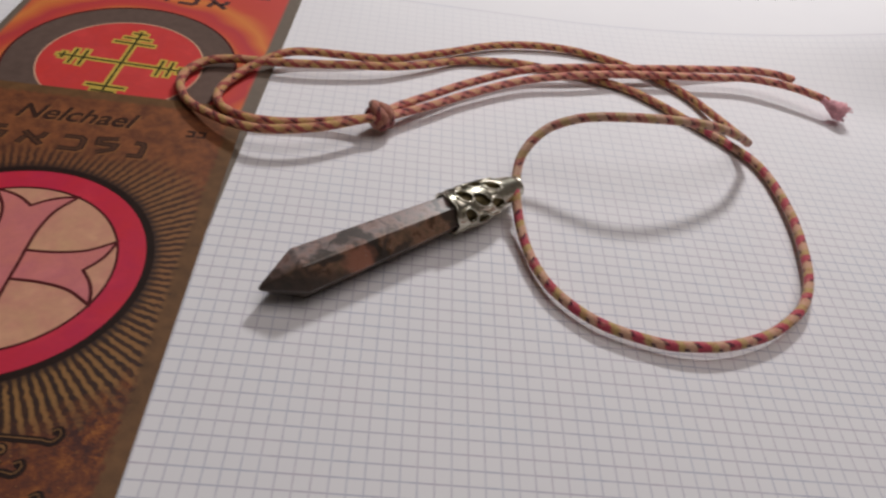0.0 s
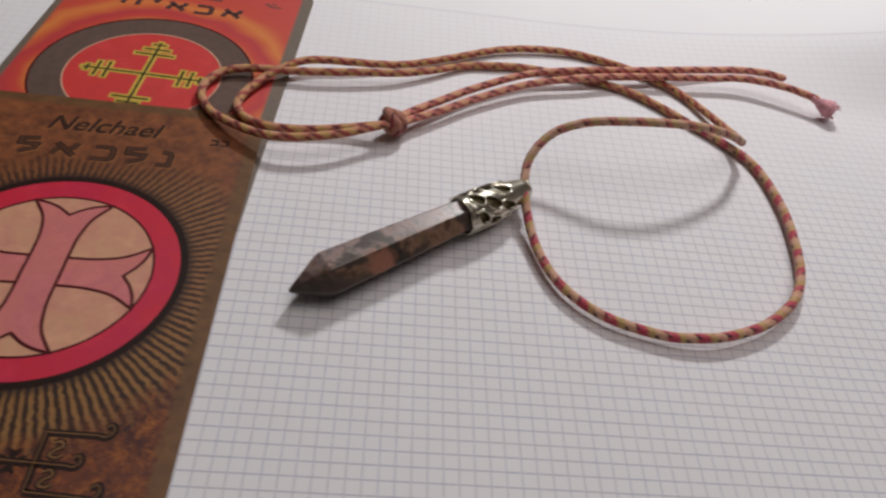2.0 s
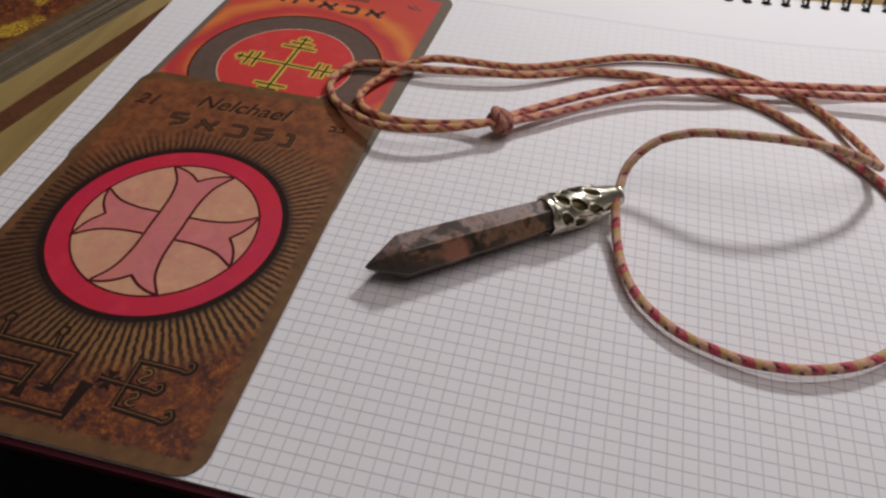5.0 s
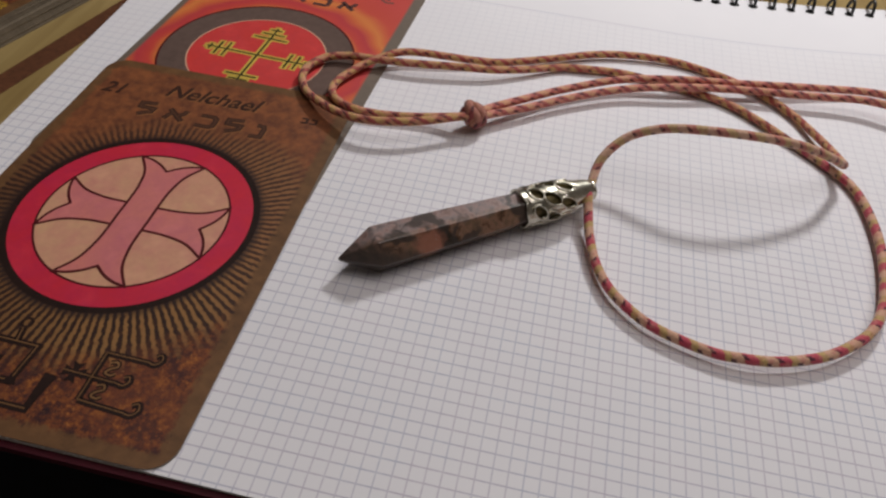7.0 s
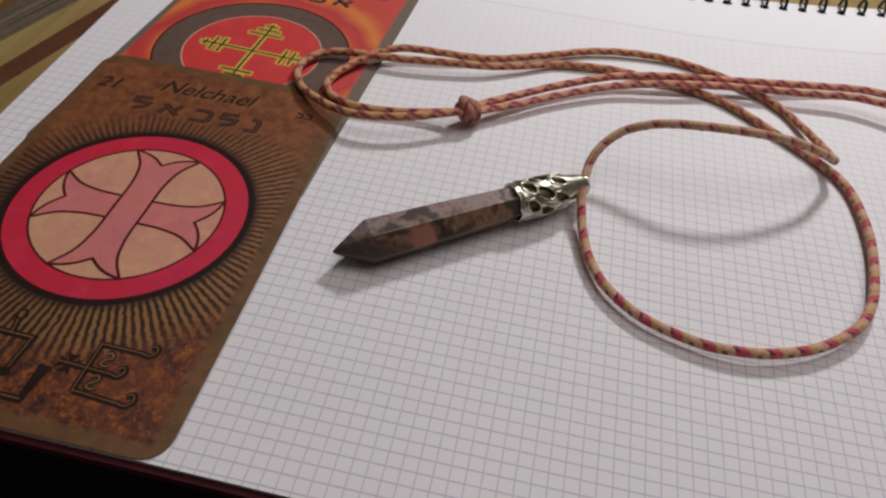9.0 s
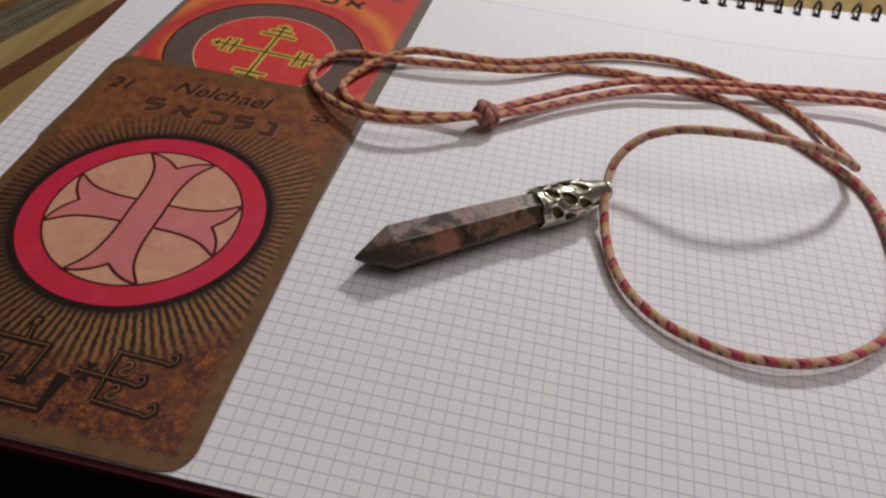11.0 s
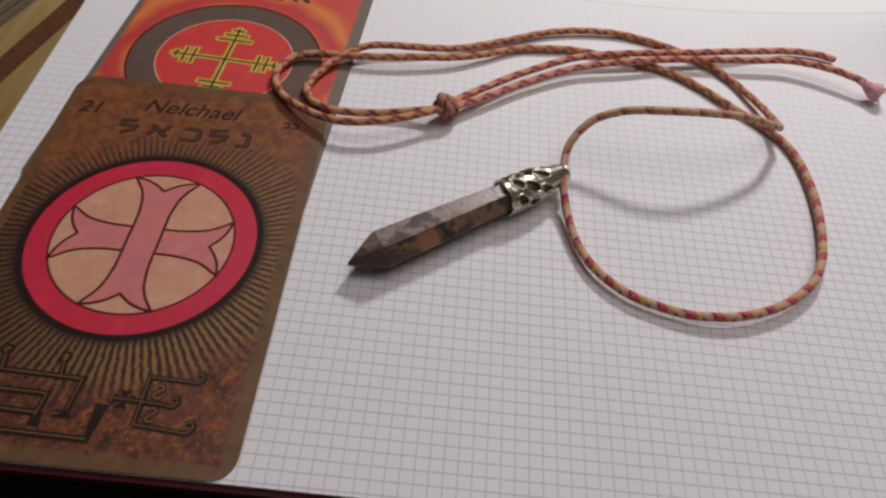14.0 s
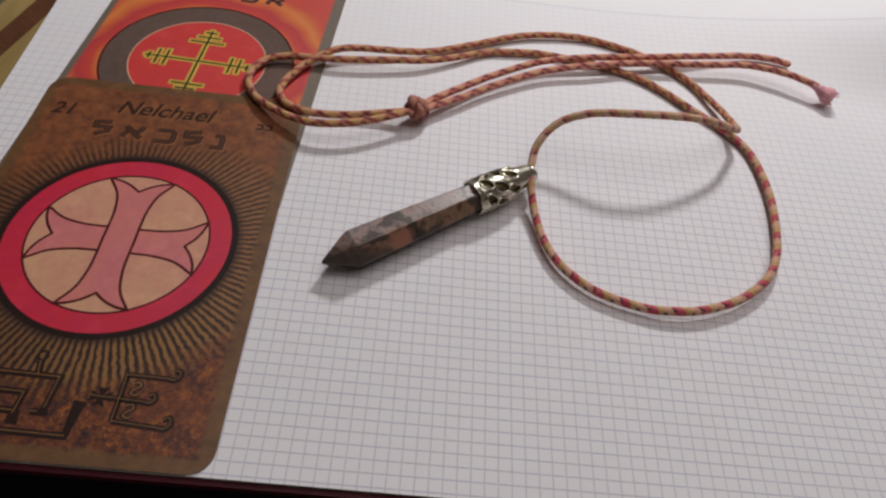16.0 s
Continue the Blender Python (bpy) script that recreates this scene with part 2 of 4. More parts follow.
    fleck = m.step(m.noise(c, 0.55, 4, 0.7), 0.60, 0.68)
    stone = m.mix(m.math("MULTIPLY", fleck, 0.35), stone, (0.50, 0.38, 0.33))
    m.bsdf.inputs["Coat Weight"].default_value = 0.25
    m.bsdf.inputs["Coat Roughness"].default_value = 0.2
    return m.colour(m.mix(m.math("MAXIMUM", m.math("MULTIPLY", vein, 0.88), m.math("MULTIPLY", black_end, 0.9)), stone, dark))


def cord_material(name, ochre, pale, red, fleck, period=11.6, slant=-0.45, reds=0.34, strength=0.9, lattice=False):
    """Round plaited cord: red, ochre and pale yarns wind round it with dark flecks where they cross; u runs along the cord in units, v round it."""
    m = Nodes(name, 0.78)
    u, v, _ = m.split(m.uv())
    a = m.math("ADD", m.math("MULTIPLY", v, 5.0), m.math("MULTIPLY", u, 0.43))
    b = m.math("SUBTRACT", m.math("MULTIPLY", v, 5.0), m.math("MULTIPLY", u, 0.43))
    over = m.math("MODULO", m.math("ADD", m.math("FLOOR", a), m.math("ADD", m.math("FLOOR", b), 4000.0)), 2.0)
    c = m.scaled(m.coords(), 1 / U)
    hair, blur = m.noise(c, 1.5, 3), m.noise(c, 0.12, 2)
    wander = m.math("MULTIPLY", m.math("SUBTRACT", blur, 0.5), 0.30)
    above = m.math("SUBTRACT", m.math("FRACT", m.math("ADD", v, 0.5)), 0.5)
    jag = m.math("MULTIPLY", m.math("SUBTRACT", over, 0.5), 0.035)
    turn = m.math("FRACT", m.math("ADD", m.math("ADD", m.math("DIVIDE", u, period), m.math("MULTIPLY", above, slant)), m.math("ADD", m.math("ADD", wander, jag), 50.0)))
    yarn = m.mix(m.step(hair, 0.3, 0.7), tuple(k * 0.82 for k in ochre), tuple(min(1, k * 1.18) for k in ochre))
    yarn = m.mix(m.math("MULTIPLY", m.step(turn, 0.63, 0.68), 0.85), yarn, pale)
    in_red = m.math("MULTIPLY", m.step(turn, 0.0, 0.03), m.step(turn, reds + 0.02, reds - 0.02))
    if lattice:
        back = m.math("FRACT", m.math("ADD", m.math("SUBTRACT", m.math("DIVIDE", u, period), m.math("MULTIPLY", above, slant)), m.math("ADD", m.math("SUBTRACT", wander, jag), 50.0)))
        in_back = m.math("MULTIPLY", m.step(back, 0.0, 0.05), m.step(back, reds + 0.03, reds - 0.03))
        crossing = m.math("MULTIPLY", in_red, in_back)
        in_red = m.math("MAXIMUM", in_red, m.math("MULTIPLY", in_back, 0.7))
    yarn = m.mix(m.math("MULTIPLY", in_red, strength), yarn, red)
    if lattice:
        yarn = m.mix(m.math("MULTIPLY", crossing, 0.55), yarn, fleck)

    def spot(at, height):
        round_it = m.math("ABSOLUTE", m.math("SUBTRACT", m.math("FRACT", m.math("ADD", m.math("MULTIPLY", v, 2.0), 1.5 - 2 * height)), 0.5))
        on_turn = m.math("ABSOLUTE", m.math("SUBTRACT", turn, at))
        return m.math("MULTIPLY", m.step(on_turn, 0.085, 0.055), m.step(round_it, 0.19, 0.13))

    first, second = spot(0.07, 0.06), spot(0.69, 0.24)
    yarn = m.mix(m.math("MULTIPLY", m.math("MAXIMUM", first, second), 0.9), yarn, fleck)
    cell = m.node("ShaderNodeTexWhiteNoise")
    cell.noise_dimensions = "2D"
    both = m.node("ShaderNodeCombineXYZ")
    m.put(both.inputs[0], m.math("FLOOR", a))
    m.put(both.inputs[1], m.math("FLOOR", b))
    m.put(cell.inputs["Vector"], both.outputs[0])
    yarn = m.mix(m.math("MULTIPLY", m.math("LESS_THAN", cell.outputs["Value"], 0.12), 0.25), yarn, red)
    yarn = m.mix(m.math("MULTIPLY", m.math("GREATER_THAN", cell.outputs["Value"], 0.86), 0.25), yarn, pale)
    round_a = m.math("ABSOLUTE", m.math("SINE", m.math("MULTIPLY", a, math.pi)))
    round_b = m.math("ABSOLUTE", m.math("SINE", m.math("MULTIPLY", b, math.pi)))
    swell = m.math("ADD", m.math("MULTIPLY", round_a, m.math("SUBTRACT", 1.0, over)), m.math("MULTIPLY", round_b, over))
    m.bump(m.math("ADD", swell, m.math("MULTIPLY", hair, 0.7)), 0.4, 0.0002)
    m.bsdf.inputs["Sheen Weight"].default_value = 0.15
    return m.colour(yarn)


def wood_material():
    """Pale varnished pine with long faint grain."""
    m = Nodes("pale_wood", 0.4)
    c = m.coords()
    grain = m.noise(m.scaled(c, (90.0, 9.0, 9.0)), 1.6, 5, 0.6, 0.6)
    broad = m.noise(m.scaled(c, (14.0, 2.0, 2.0)), 1.0, 2)
    col = m.ramp(m.math("ADD", m.math("MULTIPLY", grain, 0.6), m.math("MULTIPLY", broad, 0.4)),
                 (0.3, (0.21, 0.132, 0.044)), (0.55, (0.33, 0.232, 0.088)), (0.75, (0.42, 0.305, 0.130)))
    m.bump(grain, 0.1, 0.0002)
    return m.colour(col)


PAPER = paper_material()
PAGES = plain("page_edges", (0.66, 0.64, 0.58), 0.8, spread=0.2, scale=3000)
COVER = plain("maroon_cover", (0.085, 0.003, 0.014), 0.6, spread=0.25, scale=900)
WIRE = plain("black_wire", (0.014, 0.014, 0.016), 0.32, spread=0.2, scale=900)
WOOD = wood_material()
STRIPE = plain("brown_inlay", (0.105, 0.038, 0.016), 0.5, spread=0.45, scale=600)
RUST = rust_card_material("rust_print")
RUST_TOP = rust_card_material("rust_yellow_print", yellow=True)
SCARLET = red_card_material()
CARD_EDGE = plain("card_edge", (0.165, 0.130, 0.090), 0.5, spread=0.3, scale=1200)
BLACK_INK = plain("black_ink", (0.020, 0.009, 0.007), 0.4, spread=0.4, scale=1500)
BROWN_INK = plain("brown_ink", (0.042, 0.017, 0.011), 0.42, spread=0.4, scale=1500)
GREY_INK = plain("faded_black_ink", (0.085, 0.036, 0.034), 0.45, spread=0.4, scale=1500)
GOLD_INK = plain("ochre_highlight", (0.20, 0.10, 0.040), 0.42, spread=0.3, scale=1500)
FADED = plain("faded_print", (0.27, 0.075, 0.060), 0.45, spread=0.35, scale=1500)
LETTER_LINE = plain("dull_rust_line", (0.105, 0.042, 0.020), 0.5, spread=0.3, scale=1500)
EMBOSS = plain("pale_rust_edge", (0.29, 0.115, 0.042), 0.5, spread=0.35, scale=1500)
CRIMSON = wash("crimson_band", (0.64, 0.014, 0.037), (0.57, 0.012, 0.066))
PEACH = wash("peach_wash", (0.68, 0.385, 0.215), (0.64, 0.27, 0.200))
PINK = wash("pink_wash", (0.68, 0.215, 0.175), (0.60, 0.165, 0.190))
MAROON = plain("maroon_line", (0.085, 0.008, 0.010), 0.42, spread=0.3, scale=1500)
GREY_BAND = plain("grey_band", (0.130, 0.085, 0.070), 0.40, spread=0.2, scale=500)
RED_DISC = wash("red_disc", (0.68, 0.040, 0.032), (0.62, 0.045, 0.048))
YELLOW = plain("yellow_glow", (0.60, 0.42, 0.075), 0.42, spread=0.2, scale=900)
DARK_GREEN = plain("dark_line", (0.040, 0.040, 0.012), 0.42, spread=0.3, scale=1500)
CREAM = plain("cream_line", (0.64, 0.38, 0.26), 0.42, spread=0.1, scale=900)
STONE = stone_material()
SILVER = plain("worn_silver", (0.62, 0.59, 0.49), 0.26, 1.0, spread=0.25, scale=900, bump=0.1)
CAP_INSIDE = plain("dark_cap_lining", (0.17, 0.135, 0.06), 0.40, 0.6, spread=0.4, scale=900)
CORD = cord_material("ochre_cord", (0.50, 0.325, 0.125), (0.63, 0.35, 0.25), (0.49, 0.035, 0.090), (0.050, 0.006, 0.022), reds=0.40)
CORD_FAR = cord_material("russet_cord", (0.57, 0.340, 0.125), (0.58, 0.26, 0.155), (0.37, 0.048, 0.055), (0.055, 0.010, 0.014), slant=-1.3, reds=0.30, strength=0.9, lattice=True)
CORD_TAIL = cord_material("rose_cord", (0.67, 0.350, 0.205), (0.66, 0.24, 0.19), (0.40, 0.060, 0.070), (0.055, 0.010, 0.014), slant=-1.3, reds=0.29, strength=0.85, lattice=True)
# Same cord as CORD, made paler: strong light on the raised loop painted in.
CORD_LIT = cord_material("lit_tan_cord", (0.52, 0.340, 0.165), (0.62, 0.37, 0.27), (0.46, 0.075, 0.105), (0.080, 0.015, 0.030), reds=0.34, strength=0.65)
KNOT_YARN = cord_material("maroon_cord", (0.34, 0.130, 0.075), (0.42, 0.17, 0.12), (0.24, 0.035, 0.040), (0.055, 0.008, 0.014), slant=-0.8)
FRAY = plain("pink_fray", (0.68, 0.33, 0.37), 0.85, spread=0.45, scale=2200, bump=0.8)
PEN_GREY = plain("brushed_grey", (0.30, 0.31, 0.34), 0.25, 0.8, spread=0.12, scale=900)
LEATHER = plain("dark_leather", (0.030, 0.014, 0.011), 0.5, spread=0.3, scale=900, bump=0.2)
PANEL_GREY = plain("grey_panel", (0.30, 0.28, 0.26), 0.5, spread=0.1, scale=500)
WALL = plain("beige_wall", (0.50, 0.46, 0.42), 0.9, spread=0.03, scale=20)
CLOTH = plain("navy_cloth", (0.010, 0.011, 0.016), 0.95, spread=0.4, scale=300)


# ---------------------------------------------------------------- building helpers
def mesh_of(bm, name):
    """A mesh from a bmesh in plan units, at true size."""
    bmesh.ops.scale(bm, vec=(U, U, U), verts=bm.verts)
    me = bpy.data.meshes.new(name)
    bm.to_mesh(me)
    bm.free()
    return me


def thing(name, label, category, at=(0, 0, 0), turn=None, group="", kind=""):
    ob = new(name)
    ob.matrix_world = Matrix.Translation(Vector(at) * U) @ (turn if turn else Matrix())
    return tagged(ob, label, category, group, kind)


def part(name, bm, material, parent, label="", smooth=False):
    """One mesh object under a thing or a part, in the parent's own axes."""
    me = mesh_of(bm, name)
    me.materials.append(material)
    if smooth:
        me.shade_smooth()
    ob = new(name, me)
    ob.parent = parent
    return tagged(ob, label)


def solo(name, bm, material, label, category, kind="", smooth=False):
    me = mesh_of(bm, name)
    me.materials.append(material)
    if smooth:
        me.shade_smooth()
    return tagged(new(name, me), label, category, "", kind)


def box(bm, x0, x1, y0, y1, z0, z1):
    v = [bm.verts.new((x, y, z)) for z in (z0, z1) for x, y in ((x0, y0), (x1, y0), (x1, y1), (x0, y1))]
    for f in ((3, 2, 1, 0), (4, 5, 6, 7), (0, 1, 5, 4), (1, 2, 6, 5), (2, 3, 7, 6), (3, 0, 4, 7)):
        bm.faces.new([v[i] for i in f])


def slab(bm, outline, z0, z1):
    """A flat piece with the outline's shape, from z0 up to z1."""
    low = [bm.verts.new((x, y, z0)) for x, y in outline]
    top = [bm.verts.new((x, y, z1)) for x, y in outline]
    n = len(outline)
    bm.faces.new(top)
    bm.faces.new(low[::-1])
    for i in range(n):
        bm.faces.new((low[i], low[(i + 1) % n], top[(i + 1) % n], top[i]))


def flat(bm, outline, z):
    f = bm.faces.new([bm.verts.new((x, y, z)) for x, y in outline])
    f.normal_update()
    if f.normal.z < 0:
        f.normal_flip()


def rounded(x0, x1, y0, y1, r, n=7):
    out = []
    for cx, cy, a0 in ((x1 - r, y0 + r, -90), (x1 - r, y1 - r, 0), (x0 + r, y1 - r, 90), (x0 + r, y0 + r, 180)):
        for i in range(n):
            a = radians(a0 + 90 * i / (n - 1))
            out.append((cx + r * math.cos(a), cy + r * math.sin(a)))
    return out


def circle(r, n=96, cx=0.0, cy=0.0):
    return [(cx + r * math.cos(2 * math.pi * i / n), cy + r * math.sin(2 * math.pi * i / n)) for i in range(n)]


def ring(bm, r0, r1, z, n=120):
    inner = [bm.verts.new((x, y, z)) for x, y in circle(r0, n)]
    outer = [bm.verts.new((x, y, z)) for x, y in circle(r1, n)]
    for i in range(n):
        j = (i + 1) % n
        bm.faces.new((inner[i], outer[i], outer[j], inner[j]))


def bend(points, n=6):
    """A smooth line through the points (Catmull-Rom)."""
    p = [Vector(q) for q in points]
    p = [p[0] * 2 - p[1]] + p + [p[-1] * 2 - p[-2]]
    out = []
    for a, b, c, d in zip(p, p[1:], p[2:], p[3:]):
        for i in range(n):
            t = i / n
            out.append(0.5 * (2 * b + (c - a) * t + (2 * a - 5 * b + 4 * c - d) * t * t + (3 * b - a - 3 * c + d) * t ** 3))
    out.append(p[-2])
    return out


def stroke(bm, points, width, z, taper=False):
    """A pen line of that width along the points, flat at height z."""
    p = [Vector((q[0], q[1])) for q in points]
    closed = (p[0] - p[-1]).length < 1e-6
    left, right = [], []
    for i, q in enumerate(p):
        a = p[i - 1] if i else (p[-2] if closed else q)
        b = p[i + 1] if i + 1 < len(p) else (p[1] if closed else q)
        d0, d1 = (q - a), (b - q)
        d0 = d0.normalized() if d0.length else d1.normalized()
        d1 = d1.normalized() if d1.length else d0
        m = (d0 + d1)
        m = m.normalized() if m.length > 1e-4 else d0
        side = Vector((-m.y, m.x)) / max(0.5, m.dot(d0))
        w = width / 2
        if taper:
            w *= 0.45 + 0.55 * math.sin(math.pi * min(1, max(0, i / (len(p) - 1))))
        left.append(bm.verts.new((*(q + side * w), z)))
        right.append(bm.verts.new((*(q - side * w), z)))
    for i in range(len(p) - 1):
        bm.faces.new((right[i], right[i + 1], left[i + 1], left[i]))


def lettering(parent, words, size, x, y, z, material, shear=0.0, label="", weight=0.02):
    """Words in the built-in font, laid flat, as one mesh."""
    curve = bpy.data.curves.new("lettering", "FONT")
    curve.body, curve.size, curve.shear, curve.align_x = words, size, shear, "CENTER"
    curve.offset = size * weight
    temp = bpy.data.objects.new("lettering_source", curve)
    scene.collection.objects.link(temp)
    me = bpy.data.meshes.new_from_object(temp.evaluated_get(bpy.context.evaluated_depsgraph_get()))
    bpy.data.objects.remove(temp)
    me.transform(Matrix.Scale(U, 4) @ Matrix.Translation((x, y, z)))
    me.materials.clear()
    me.materials.append(material)
    ob = new("lettering", me)
    ob.parent = parent
    return tagged(ob, label)


def tube(points, radius, around=14, step=1.2, fade_start=False, fade_end=False):
    """Verts, faces and uvs of a round cord along the points; u counts units of length."""
    dense = bend(points, 10)
    line, total = [dense[0]], 0.0
    for q in dense[1:]:
        if (q - line[-1]).length >= step:
            line.append(q)
    line.append(dense[-1]) if (dense[-1] - line[-1]).length > 0.2 else None
    side = Vector((0, 0, 1))
    bm = bmesh.new()
    uv = bm.loops.layers.uv.new("UVMap")
    rows, lengths, prev = [], [], None
    for i, q in enumerate(line):
        d = (line[min(i + 1, len(line) - 1)] - line[max(i - 1, 0)]).normalized()
        side = (side - d * side.dot(d)).normalized()
        other = d.cross(side)
        total += (q - prev).length if prev is not None else 0
        prev = q
        r = radius(total) if callable(radius) else radius
        if fade_end and i == len(line) - 1 or fade_start and i == 0:
            r *= 0.55
        rows.append([bm.verts.new(q + (side * math.cos(2 * math.pi * k / around) + other * math.sin(2 * math.pi * k / around)) * r) for k in range(around)])
        lengths.append(total)
    for i in range(len(rows) - 1):
        for k in range(around):
            j = (k + 1) % around
            f = bm.faces.new((rows[i][k], rows[i][j], rows[i + 1][j], rows[i + 1][k]))
            for loop, (uu, vv) in zip(f.loops, ((lengths[i], k), (lengths[i], k + 1), (lengths[i + 1], k + 1), (lengths[i + 1], k))):
                loop[uv].uv = (uu, vv / around)
    bm.faces.new(rows[0][::-1])
    bm.faces.new(rows[-1])
    return bm


def smooth_step(v, low, high):
    t = min(1.0, max(0.0, (v - low) / (high - low)))
    return t * t * (3 - 2 * t)


def page_height(x, y):
    """The open page lies flat in front; towards the binding its outer half curls up."""
    out = min(max(0.0, x - 125), 205)
    return (0.00046 * out * out + 0.19 * max(0.0, x - 330)) * smooth_step(y, 222, 296)


# ---------------------------------------------------------------- room and table
bm = bmesh.new()
box(bm, -3000, 3400, -2600, 3800, -1300, -1290)
solo("floor", bm, CLOTH, "dark navy floor covering below the table", "floor", "structure")
# Unseen walls and ceiling, added to close the room and bounce lamp light.
for name, ext in (("wall_north", (-3000, 3400, 3800, 3900)), ("wall_south", (-3000, 3400, -2700, -2600)),
                  ("wall_west", (-3100, -3000, -2600, 3800)), ("wall_east", (3400, 3500, -2600, 3800))):
    bm = bmesh.new()
    box(bm, *ext, -1300, 2700)
    solo(name, bm, WALL, "unseen plain beige room wall", "wall", "structure")
bm = bmesh.new()
box(bm, -3000, 3400, -2600, 3800, 2700, 2800)
solo("ceiling", bm, WALL, "unseen plain beige ceiling", "ceiling", "structure")

TABLE_Z = -30.0
table = thing("table", "pale varnished wooden table with a dark brown inlay stripe", "table", (0, 0, TABLE_Z))
bm = bmesh.new()
box(bm, -1100, 900, 30, 1000, -40, 0)
part("tabletop", bm, WOOD, table)
bm = bmesh.new()
d = Vector((math.cos(radians(78.0)), math.sin(radians(78.0))))
nrm = Vector((d.y, -d.x))
base = Vector((-223.2, 146.5))
slab(bm, [tuple(base + nrm * s + d * l) for s, l in ((-7.1, -150), (7.1, -150), (7.1, 700), (-7.1, 700))], -1.0, 0.12)
part("inlay_stripe", bm, STRIPE, table, "dark brown stripe")
for lx, ly in ((-1060, 40), (860, 40), (-1060, 960), (860, 960)):
    bm = bmesh.new()
    box(bm, lx - 30, lx + 30, ly - 30, ly + 30, -1258, -40)
    part("leg", bm, WOOD, table)

# ---------------------------------------------------------------- notebook
notebook = thing("notebook", "open spiral notebook with white squared pages and maroon cover", "notebook")
PX0, PX1, PY0, PY1 = -159.5, 428.0, -26.5, 346.0
bm = bmesh.new()
nx, ny = 119, 77
grid = [[bm.verts.new((PX0 - 9.0 * j / (ny - 1) + (PX1 - PX0) * i / (nx - 1), PY0 + (PY1 - PY0) * j / (ny - 1), 0)) for i in range(nx)] for j in range(ny)]
for row in grid:
    for v in row:
        v.co.z = page_height(v.co.x, v.co.y)
for j in range(ny - 1):
    for i in range(nx - 1):
        bm.faces.new((grid[j][i], grid[j][i + 1], grid[j + 1][i + 1], grid[j + 1][i]))
page = part("page", bm, PAPER, notebook, "white page ruled in small squares", smooth=True)
bm = bmesh.new()
box(bm, PX0 + 2, PX1 - 1, PY0 + 0.6, PY1 - 2, -3.0, -0.25)
part("page_block", bm, PAGES, notebook)
bm = bmesh.new()
slab(bm, rounded(PX0 + 3, PX1 + 3, PY0 - 1.6, PY1 - 3, 6), -6.5, -3.1)
part("cover", bm, COVER, notebook, "glossy maroon cover board")
bm = bmesh.new()
box(bm, PX0 + 8, PX1 - 2, PY0 + 14, PY1 - 6, TABLE_Z, -6.6)
part("lower_cover", bm, COVER, notebook)
coil_me = hole_me = None
for k in range(51):
    x = 131.5 + 11.15 * (k - 24)
    if coil_me is None:
        bm = bmesh.new()
        pts = []
        for i in range(33):
            a = 2 * math.pi * i / 32
            pts.append((2.4 * i / 32 - 1.2, 4.2 * math.cos(a), 6.4 * math.sin(a)))
        coil_me = mesh_of(tube(pts, 1.0, 8, 0.8), "coil")
        coil_me.materials.append(WIRE)
        coil_me.shade_smooth()
        # Flat black ellipse on the page: paints the punch hole together with its shade.
        hole_bm = bmesh.new()
        flat(hole_bm, [(x * 1.25, y) for x, y in circle(2.5, 14)], 0.0)
        hole_me = mesh_of(hole_bm, "hole_shade_patch")
        hole_me.materials.append(WIRE)
    z = page_height(x, 342)
    coil = new("coil", coil_me)
    coil.parent = notebook
    coil.matrix_basis = Matrix.Translation(Vector((x, 342.2, z + 0.4)) * U)
    hole = new("hole_shade_patch", hole_me)
    hole.parent = notebook
    hole.matrix_basis = Matrix.Translation(Vector((x - 0.6, 338.0, page_height(x, 338.0) + 0.12)) * U)

# ---------------------------------------------------------------- cards
LAMED = [[(3.6, 9.4), (-3.6, 8.6), (-3.4, 5.6), (3.4, 5.4), (3.0, 3.0), (-2.6, 0)]]
ALEF = [[(-4.2, 7.8), (0, 4), (4.4, 0.2)], [(4.2, 8.2), (3.4, 5.4), (1.2, 3.4)], [(-1.6, 5.2), (-3.4, 3.2), (-4.2, 0)]]
KAF = [[(-4, 7.6), (2.4, 7.6), (4, 6.2), (4, 1.4), (2.6, 0.2), (-4.4, 0.2)]]
NUN = [[(-1.6, 8.2), (1.8, 8), (2.6, 6), (2.4, 0.4), (-2.8, 0.2)]]
HE = [[(-4.2, 7.6), (4.2, 7.4), (4, 0)], [(-3.2, 4.6), (-3.4, 0)]]
YOD = [[(-1.6, 8), (1.4, 7.8), (0.6, 4.6)]]


def letter(card, strokes, x, y, z, material, inner=None):
    """A square letter in broad pen strokes, with a paler line down the middle of each stroke where the print has one."""
    bm = bmesh.new()
    for s in strokes:
        stroke(bm, [(x + px, y + py) for px, py in s], 2.7, z)
    made = part("letter", bm, material, card)
    if inner:
        bm = bmesh.new()
        for s in strokes:
            stroke(bm, [(x + px, y + py) for px, py in s], 0.75, z + 0.03)
        part("letter_line", bm, inner, made, "pale line inside the letter")
    return made


def card_body(name, label, at, turn, outline, material, group="picture cards"):
    card = thing(name, label, "card", at, turn, group)
    bm = bmesh.new()
    slab(bm, outline, 0, 0.8)
    part("card_body", bm, CARD_EDGE, card)
    bm = bmesh.new()
    flat(bm, outline, 0.84)
    part("printed_face", bm, material, card)
    return card


